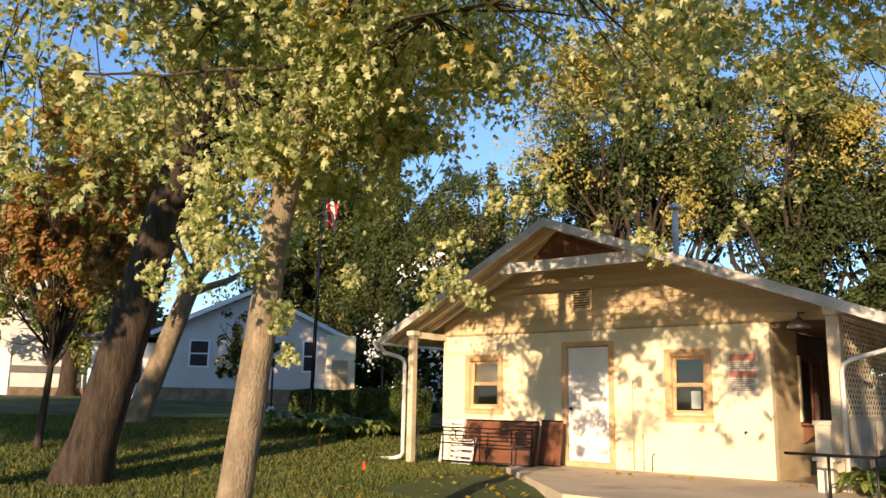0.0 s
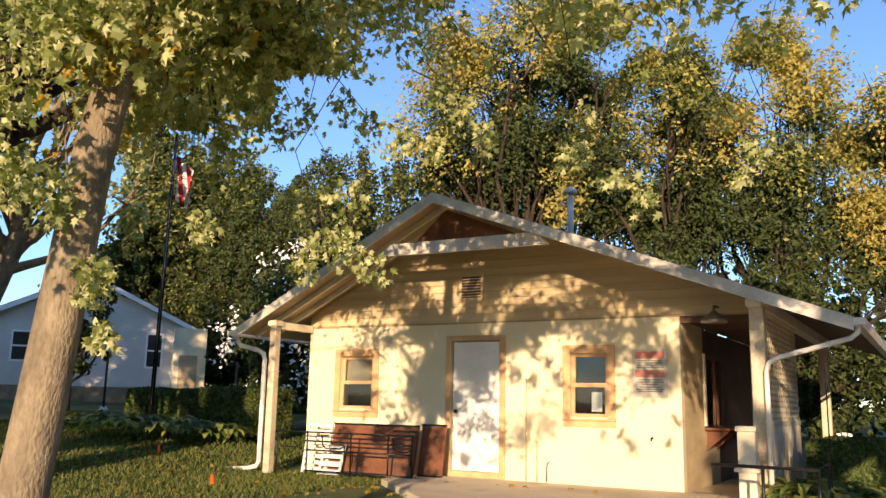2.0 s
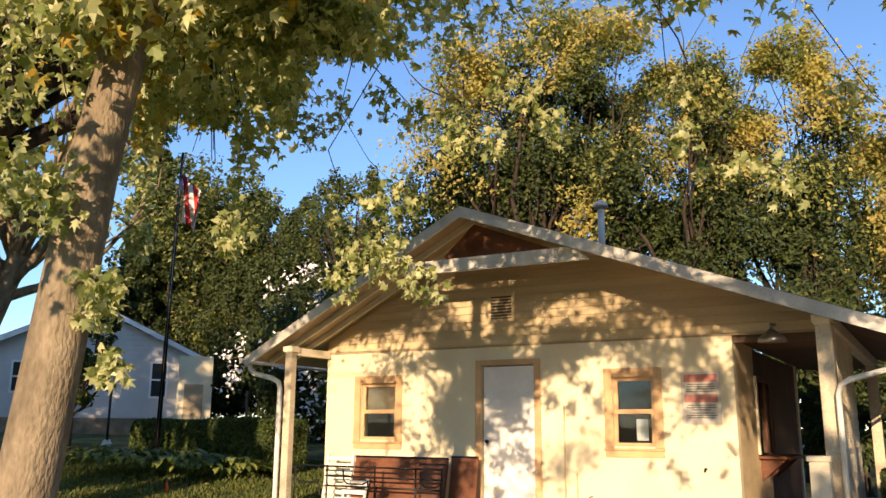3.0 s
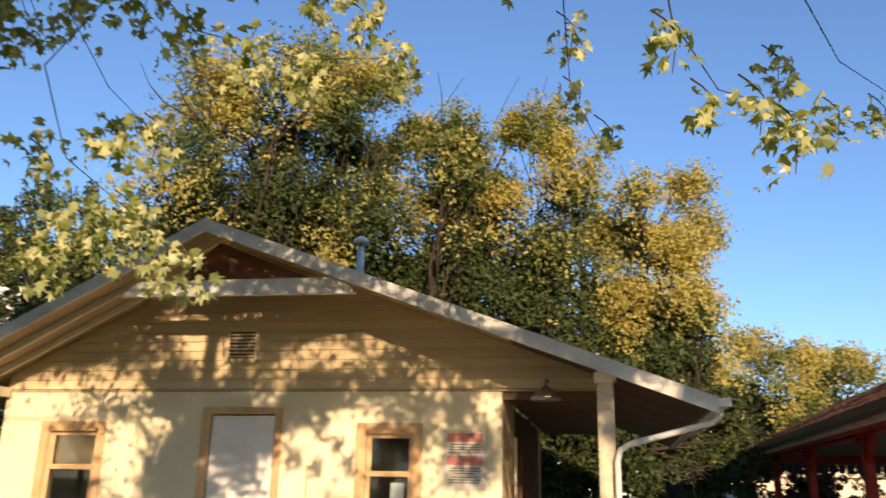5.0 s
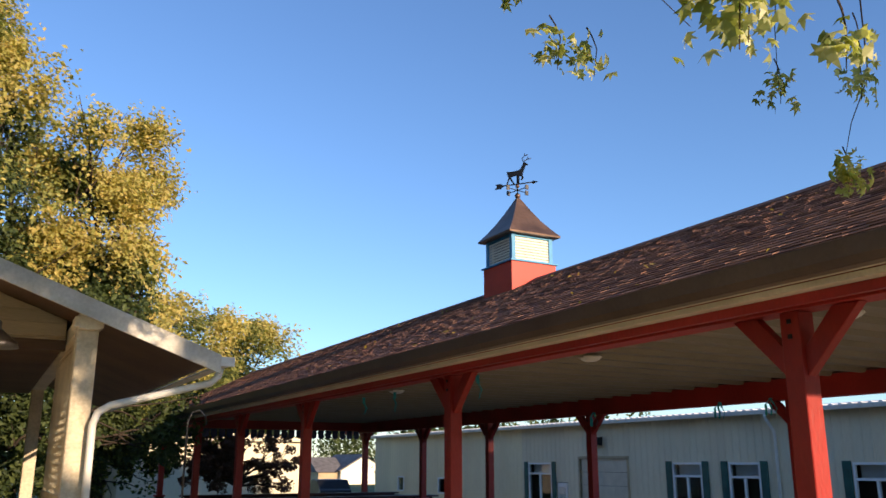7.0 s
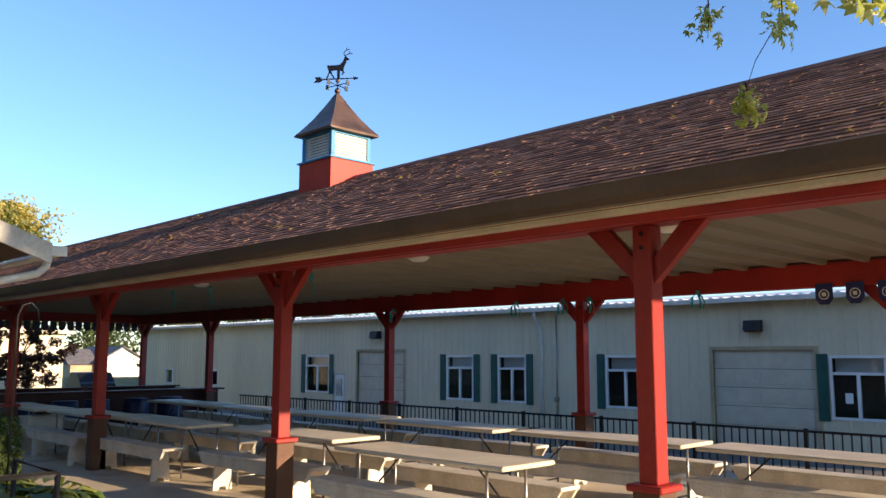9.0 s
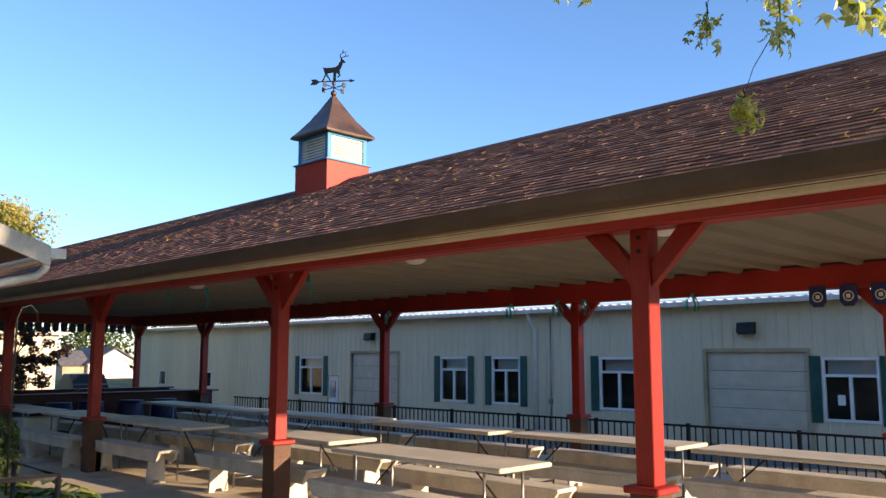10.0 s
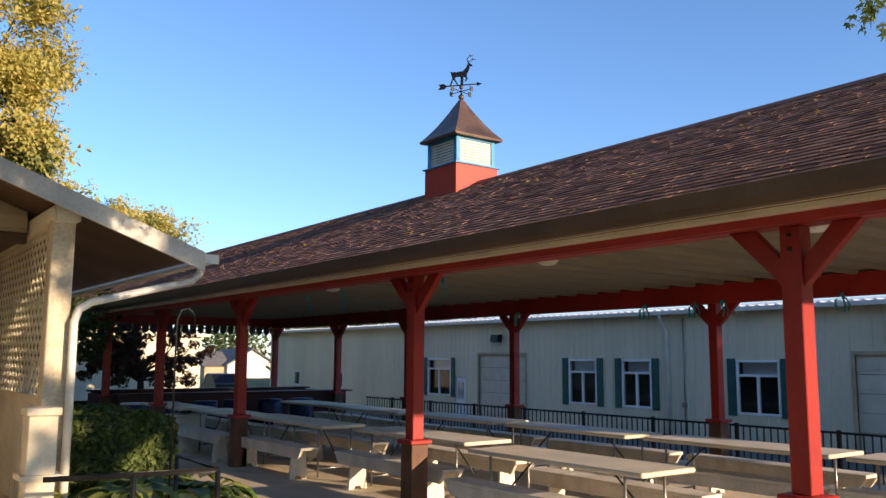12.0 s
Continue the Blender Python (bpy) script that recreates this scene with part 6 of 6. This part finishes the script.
def clipped(y0, z0, y1, z1, lo, hi, zlo, zhi):
    """part of a slanted strip inside the frame."""
    t0, t1 = 0.0, 1.0
    for a, b, u, v in ((y0, y1, lo, hi), (z0, z1, zlo, zhi)):
        d = b - a
        ta, tb = sorted(((u - a) / d, (v - a) / d))
        t0, t1 = max(t0, ta), min(t1, tb)
    return (t0, t1) if t1 - t0 > 0.01 else None
LW, LZ0, LZ1 = 3.0, 0.95, 2.30
for s in (1, -1):
    k = -2.0
    while k < LW + 2.0:
        a = (k, LZ0, k + s * (LZ1 - LZ0), LZ1)
        c = clipped(a[0], a[1], a[2], a[3], 0.02, LW, LZ0, LZ1)
        if c:
            p, q = [Vector((0.006 * s, a[0] + (a[2] - a[0]) * t, a[1] + (a[3] - a[1]) * t)) for t in c]
            bar("slat", p, q, 0.028, 0.008, M_CREAM, la, "", 0, (1, 0, 0))
        k += 0.15
for z in (LZ0 - 0.03, LZ1 + 0.03):
    bar("rail", (0, 0, z), (0, LW, z), 0.05, 0.06, M_CREAM, la)
y = 0.04
while y < LW:
    bx("skirt_board", -0.012, 0.012, y, y + 0.09, 0.02, LZ0 - 0.06, M_CREAM, la)
    y += 0.115
# wooden bin or newel in front of the porch
bxn = thing("newel_box", "short white wooden newel box beside the porch", "post", (-3.40, 11.85, 0.42))
bx("body", -0.10, 0.10, -0.10, 0.10, 0, 0.86, M_CREAM, bxn, "", 0.006)
bx("cap", -0.12, 0.12, -0.12, 0.12, 0.862, 0.92, M_CREAM, bxn, "", 0.006)
bx("rail_ledge", -0.14, 0.14, -0.14, 0.14, 0.40, 0.44, M_CREAM, bxn)
# black pipe railing
rl = thing("pipe_railing", "black pipe handrail at the porch bed", "railing", (0, 0, 0.0))
for nm, pts in (("top_rail", [(-3.58, 10.78, 0.95), (-2.51, 10.63, 0.95), (-2.51, 11.45, 0.97)]), ("post", [(-2.51, 10.63, 0.95), (-2.51, 10.63, 0.2)]), ("post", [(-3.05, 10.7, 0.95), (-3.05, 10.7, 0.3)]), ("post", [(-2.51, 11.45, 0.97), (-2.51, 11.45, 0.35)])):
    pipe(nm, pts, 0.018, M_BLACK, rl)
hk = thing("shepherd_hook", "thin black shepherd's crook stake", "hook", (-2.50, 11.62, 0.38))
pipe("stake", [(0, 0, 0), (0, 0, 1.62), (0.03, 0, 1.70), (0.09, 0, 1.72), (0.14, 0, 1.67), (0.15, 0, 1.60)], 0.008, M_BLACK, hk)

# folded tables, cart rails and chair by the hut wall
def sheet(x0, x1, y, z0, z1, lean, mat, name, label):
    t = thing(name, label, "table", ((x0 + x1) / 2, y, z0), "stored tables")
    w = (x1 - x0) / 2
    t.rotation_euler.x = radians(-lean)
    bx("board", -w, w, -0.025, 0.0, 0, z1 - z0, mat, t, "", 0.006)
    for a, b, c, d in ((-w, w, 0.0, 0.03), (-w, w, z1 - z0 - 0.03, z1 - z0)):
        bx("edge", a + 0.004, b - 0.004, -0.04, -0.0255, c, d, M_BLACK, t)
sheet(-10.1, -8.45, 12.55, 0.40, 1.20, 12, M_RUST, "folded_table", "rusty brown folded table leaning on the hut")
sheet(-8.44, -8.00, 12.65, 0.42, 1.22, 10, M_RUST, "folded_table", "narrow rusty brown panel leaning on the hut")
sheet(-8.85, -8.42, 12.42, 0.40, 1.12, 14, M_BASE, "folded_table", "dark brown panel leaning on the stack")
ct = thing("rail_cart", "black tubular steel cart rail in front of the stack", "cart", (-10.95, 12.2, 0.30))
for z in (0.14, 0.46, 0.60, 0.74):
    pipe("rail", [(0.0 if z > 0.7 else 0.65, 0, z), (2.7, 0, z)], 0.013, M_BLACK, ct)
for x in (0.05, 0.68, 1.55, 2.25, 2.68):
    pipe("upright", [(x, 0, 0.02), (x, 0, 0.76)], 0.013, M_BLACK, ct)
for x0, x1 in ((0.1, 0.55), (1.0, 1.45), (2.35, 2.68)):
    pipe("hoop", [(x0, -0.03, 0.70), (x0 + 0.02, -0.03, 0.55), (x0 + 0.08, -0.03, 0.50), (x1 - 0.08, -0.03, 0.50), (x1, -0.03, 0.55), (x1, -0.03, 0.30)], 0.012, M_BLACK, ct)
cr = thing("stacked_chair", "white slatted folding chair stored against the wall", "chair", (-10.35, 12.5, 0.36))
cr.rotation_euler.x = radians(-10)
for x in (-0.24, 0.24):
    bx("stile", x - 0.02, x + 0.02, -0.02, 0.02, 0.0, 0.86, M_PVC, cr)
for i in range(8):
    bx("slat", -0.22, 0.22, -0.028, -0.008, 0.06 + i * 0.10, 0.115 + i * 0.10, M_PVC, cr)
cb = thing("white_crate", "white slatted panel leaning low by the chair", "panel", (-9.95, 12.36, 0.36))
cb.rotation_euler.x = radians(-18)
for i in range(4):
    bx("slat", -0.22, 0.22, -0.02, 0.0, 0.02 + i * 0.13, 0.10 + i * 0.13, M_PVC, cb)
for x in (-0.2, 0.2):
    bx("batten", x - 0.02, x + 0.02, 0.002, 0.02, 0.0, 0.52, M_PVC, cb)

def garden_chair(x, y, turn):
    c = thing("garden_chair", "white slatted garden chair on the lawn behind the porch", "chair", (x, y, level(x, y) - 0.02), "white garden chairs")
    c.rotation_euler.z = radians(turn)
    for sx in (-1, 1):
        bx("arm", sx * 0.32 - 0.06, sx * 0.32 + 0.06, -0.30, 0.36, 0.58, 0.605, M_PVC, c, "", 0.004)
        bx("front_leg", sx * 0.30 - 0.02, sx * 0.30 + 0.02, -0.28, -0.20, 0.0, 0.579, M_PVC, c)
        bar("side_rail", (sx * 0.255, -0.27, 0.36), (sx * 0.255, 0.55, 0.03), 0.025, 0.10, M_PVC, c)
    for i in range(5):
        bx("seat_slat", -0.24, 0.24, -0.27 + i * 0.11, -0.18 + i * 0.11, 0.375 - i * 0.030, 0.395 - i * 0.030, M_PVC, c)
    for i in range(5):
        xx = -0.2 + i * 0.1
        bar("back_slat", (xx, 0.28, 0.24), (xx * 1.15, 0.62, 1.0 - 0.5 * xx * xx * 4), 0.085, 0.02, M_PVC, c, "", 0, (0, -1, 0.4))
garden_chair(-2.95, 20.6, 25)
garden_chair(-2.05, 20.9, -15)

# ---- pavilion clutter ----
def bin_tub(x, y, label="dark blue plastic barrel by the counter"):
    b = thing("barrel", label, "barrel", (x, y, 0), "blue barrels")
    pipe("body", [(0, 0, 0), (0, 0, 0.05), (0, 0, 0.35), (0, 0, 0.62), (0, 0, 0.66)], [0.24, 0.27, 0.30, 0.28, 0.26], M_BINBLUE, b, "", 18)
    pipe("lid", [(0, 0, 0.662), (0, 0, 0.70)], [0.29, 0.27], M_WHITE if x < 1.2 else M_BINBLUE, b, "pale lid", 18)
for x, y in ((0.95, 24.3), (1.75, 24.4), (2.6, 24.3), (3.4, 24.5), (4.3, 24.4), (5.2, 24.5)):
    bin_tub(x, y)
wc = thing("white_cabinet", "low white cabinet box beside the benches", "cabinet", (1.15, 21.5, 0))
bx("body", -0.3, 0.3, -0.25, 0.25, 0.0, 0.56, M_BENCH, wc, "", 0.006)
bx("lid", -0.32, 0.32, -0.27, 0.27, 0.562, 0.60, M_BENCH, wc, "", 0.006)
# scalloped dark bunting along the far end
bt = thing("bunting", "row of small dark pennants under the far beam", "bunting", (0, 29.0, 2.64))
bar("cord", (0.8, 0, 0), (6.4, 0, 0), 0.01, 0.01, M_BLACK, bt)
for i in range(24):
    part("pennant", made(prism, ((0.85 + i * 0.23, -0.005), (1.03 + i * 0.23, -0.005), (1.03 + i * 0.23, -0.20), (0.94 + i * 0.23, -0.26), (0.85 + i * 0.23, -0.20)), "y", -0.004, 0.004), M_BINBLUE, bt)
b2 = thing("bunting", "dark blue round-ended pennants on the pavilion's side beam", "bunting", (PX1 - 0.12, 0, 2.63))
for i in range(6):
    y = 9.05 - i * 0.38
    pn = part("pennant", made(prism, ((y, 0), (y + 0.22, 0), (y + 0.22, -0.20), (y + 0.17, -0.27), (y + 0.05, -0.27), (y, -0.20)), "x", -0.006, 0.0), M_FLAGBLUE, b2)
    bm = bmesh.new()
    tube(bm, [(-0.008, y + 0.11 + 0.06 * math.cos(a * math.tau / 16), -0.14 + 0.06 * math.sin(a * math.tau / 16)) for a in range(17)], 0.007, 5)
    part("ring", bm, M_PAPER, pn, "pale ring mark")
    bx("mark", -0.012, -0.007, y + 0.085, y + 0.135, -0.165, -0.115, M_PAPER, pn)
rr = random.Random(8)
for x, y in ((PX0 + 0.13, 12.6), (PX0 + 0.13, 13.2), (1.0, 16.2), (1.0, 15.1), (PX1 - 0.16, 12.8), (PX1 - 0.16, 13.3), (PX1 - 0.16, 14.3), (PX1 - 0.16, 10.9), (PX1 - 0.16, 17.5)):
    rb = thing("ribbon_bow", "teal ribbon tied to the beam", "ribbon", (x, y, 2.63), "teal ribbons")
    for k in range(3):
        a = rr.uniform(-0.1, 0.1)
        bm = bmesh.new()
        pts = [(0, 0.02 * k - 0.02, 0.0), (-0.03, a, -0.09), (0.0, a * 1.3, -0.16), (-0.02, a * 1.1, -0.22 - 0.05 * rr.random())]
        for p, q in zip(pts, pts[1:]):
            beam(bm, p, q, 0.035, 0.004)
        part("loop", bm, M_TEAL, rb)
for x, y in ((2.20, 12.31), (2.20, 8.92), (2.20, 17.6)):
    cl2 = thing("ceiling_light", "flat white round ceiling light", "ceiling light", (x, y, 2.885), "ceiling lights")
    pipe("diffuser", [(0, 0, 0), (0, 0, -0.03), (0, 0, -0.05)], [0.12, 0.11, 0.07], M_WHITE, cl2, "", 20)
    pipe("trim_ring", [(0, 0, 0.004), (0, 0, -0.012)], [0.135, 0.135], M_PVC, cl2, "", 20)
for s, x, y in ((-1, PX0, 30.6), (1, PX1, 29.5)):
    g = thing("eave_downspout", "brown elbow downspout at the pavilion corner", "downspout", (x, y, 0), "pavilion downspouts")
    pipe("pipe", [(s * 0.55, 0, 2.70), (s * 0.52, 0, 2.58), (s * 0.3, 0, 2.50), (s * 0.12, -0.2, 2.42), (s * 0.11, -0.3, 2.3)], 0.04, M_BROWN, g)
# parked car far behind
cv = thing("parked_car", "dark parked car beyond the pavilion", "car", (13.4, 50.0, -0.62))
cv.rotation_euler.z = radians(80)
part("body", made(prism, ((-2.1, 0.35), (2.1, 0.35), (2.15, 0.8), (1.2, 0.95), (0.7, 1.45), (-1.1, 1.45), (-1.7, 0.98), (-2.1, 0.9)), "y", -0.85, 0.85), M_BLACK, cv, "", 0.05)
for x in (-1.35, 1.35):
    for s in (-0.86, 0.70):
        w = pipe("wheel", [(x, s, 0.33), (x, s + 0.16, 0.33)], 0.33, M_BLACK, cv, "", 16)

# ---- boards on the hut gable ----
gw = bpy.data.objects["wall_hut_gable"]
z = 2.825
while z < 4.55:
    z1 = min(z + 0.118, 4.60)
    xs = []
    for q in (z, z1):
        a = max(HX0, EL + (q + 0.06 - EZL) / (APZ - EZL) * (APX - EL))
        b = min(GX1, APX + (APZ - q - 0.06) / (APZ - EZR) * (ER - APX))
        xs.append((a, b))
    if xs[1][1] - xs[1][0] > 0.1:
        bm = bmesh.new()
        f = [bm.verts.new(v) for v in ((xs[0][0], FY - 0.012, z), (xs[0][1], FY - 0.012, z), (xs[1][1], FY + 0.010, z1), (xs[1][0], FY + 0.010, z1))]
        g = [bm.verts.new(v) for v in ((xs[0][0], FY + 0.018, z), (xs[0][1], FY + 0.018, z), (xs[1][1], FY + 0.018, z1), (xs[1][0], FY + 0.018, z1))]
        bm.faces.new(f), bm.faces.new(g[::-1])
        for i in range(4):
            bm.faces.new((f[i], g[i], g[(i + 1) % 4], f[(i + 1) % 4]))
        part("board", bm, M_SIDING, gw)
    z += 0.12

# ---- grass blades near the view ----
def grass():
    rng = np.random.default_rng(9)
    n = 150000
    u = rng.random(n)
    r = 5.5 + 17.0 * u ** 1.3
    a = np.radians(rng.uniform(22, 74, n))
    x, y = -np.sin(a) * r, np.cos(a) * r
    keep = ~((x > -8.7) & (y > 8.7) & (x < -2)) & ~((y > 12.6) & (x > -11.3)) & (x < -3.0)
    x, y, r = x[keep], y[keep], r[keep]
    z = np.array([level(a, b) for a, b in zip(x, y)]) - 0.02
    n = len(x)
    d = rng.random(n) * math.tau
    h = (0.035 + 0.045 * rng.random(n))
    w = 0.004 + 0.0007 * r
    dx, dy = np.cos(d), np.sin(d)
    lx, ly = rng.normal(size=n) * 0.025, rng.normal(size=n) * 0.025
    P = np.stack([np.stack([x - dx * w, y - dy * w, z], 1), np.stack([x + dx * w, y + dy * w, z], 1), np.stack([x + lx, y + ly, z + h], 1)], 1).reshape(-1, 3)
    ob = soup("grass", P.tolist(), [(3 * i, 3 * i + 1, 3 * i + 2) for i in range(n)], M_BLADE)
    tagged(ob, "short green lawn grass blades", "grass", "", "stuff")
grass()
def fallen():
    rng = np.random.default_rng(19)
    n = 900
    x, y = rng.uniform(-14, -3, n), rng.uniform(3, 13, n)
    keep = ~((y > 12.3) & (x > -11.2))
    x, y = x[keep], y[keep]
    c = np.stack([x, y, np.array([max(level(a, b), 0.43 if (-8.6 < a < -2.4 and b > 11.9) else -1) for a, b in zip(x, y)]) + 0.02], 1)
    ob = leaves("fallen_leaves", c, rng.normal(size=(len(x), 3)) * 0.3 + (0, 0, 1), 0.07 + 0.05 * rng.random(len(x)), M_LEAFY, None, True, 20)
    tagged(ob, "scattered yellow leaves on the lawn", "fallen leaves", "", "stuff")
fallen()

# ---- shingles on the pavilion's near slope ----
def shingles():
    rng = np.random.default_rng(33)
    roof = bpy.data.objects["roof_pavilion"]
    ln = math.hypot(RIDGE - EAX0, RZ - EAZ)
    ux, uz = (RIDGE - EAX0) / ln, (RZ - EAZ) / ln
    nx, nz = -uz, ux
    step = 0.118
    rows = int(ln / step)
    widths = (0.11, 0.16, 0.22)
    shared = []
    for w in widths:
        for th in (0.014, 0.016, 0.018):
            bm = bmesh.new()
            # each tab narrows slightly towards its foot
            lo = [bm.verts.new((-ux * 0.012 + nx * 0.004, yy, -uz * 0.012 + nz * 0.004)) for yy in (0.003, w - 0.003)]
            lo2 = [bm.verts.new((-ux * 0.012 + nx * th, yy, -uz * 0.012 + nz * th)) for yy in (0.003, w - 0.003)]
            hi = [bm.verts.new((ux * (step + 0.01) + nx * 0.006, yy, uz * (step + 0.01) + nz * 0.006)) for yy in (0, w)]
            bm.faces.new((lo[0], lo[1], lo2[1], lo2[0]))
            bm.faces.new((lo2[0], lo2[1], hi[1], hi[0]))
            bm.faces.new((lo[0], lo2[0], hi[0]))
            bm.faces.new((lo[1], hi[1], lo2[1]))
            shared.append(mesh_of(bm, "shingle", M_SHINGLE))
    V, F = [], []
    count = 0
    for i in range(rows):
        d = 0.014 + i * step
        ox, oz = EAX0 + ux * d, EAZ + uz * d
        y = PY0 + 0.02 + rng.random() * 0.3
        while y < PY1 - 0.35:
            k = int(rng.integers(0, 9))
            if 7.6 < y < 9.9 and count < 300:
                o = new("shingle", shared[k])
                o.parent, o.location = roof, (ox, y, oz)
                count += 1
            else:
                me, s = shared[k], len(V)
                V += [(v.co.x + ox, v.co.y + y, v.co.z + oz) for v in me.vertices]
                F += [tuple(s + j for j in p.vertices) for p in me.polygons]
            y += widths[k // 3] + 0.002
    tagged(soup("shingle_rest", V, F, M_SHINGLE_REST, roof), kind="stuff")
shingles()
# leaf litter caught on the roof
def roof_litter():
    rng = np.random.default_rng(51)
    n = 70
    t, y = rng.random(n) ** 1.3 * 0.9 + 0.03, rng.uniform(4, 20, n)
    c = np.stack([EAX0 + t * (RIDGE - EAX0), y, EAZ + t * (RZ - EAZ) + 0.03], 1)
    ob = leaves("roof_litter", c, rng.normal(size=(n, 3)) * 0.4 + (-0.4, 0, 1), 0.03 + 0.04 * rng.random(n), M_LEAFY, None, False, 52)
    tagged(ob, "dry twigs and leaves lying on the shingles", "leaf litter", "", "stuff")
roof_litter()
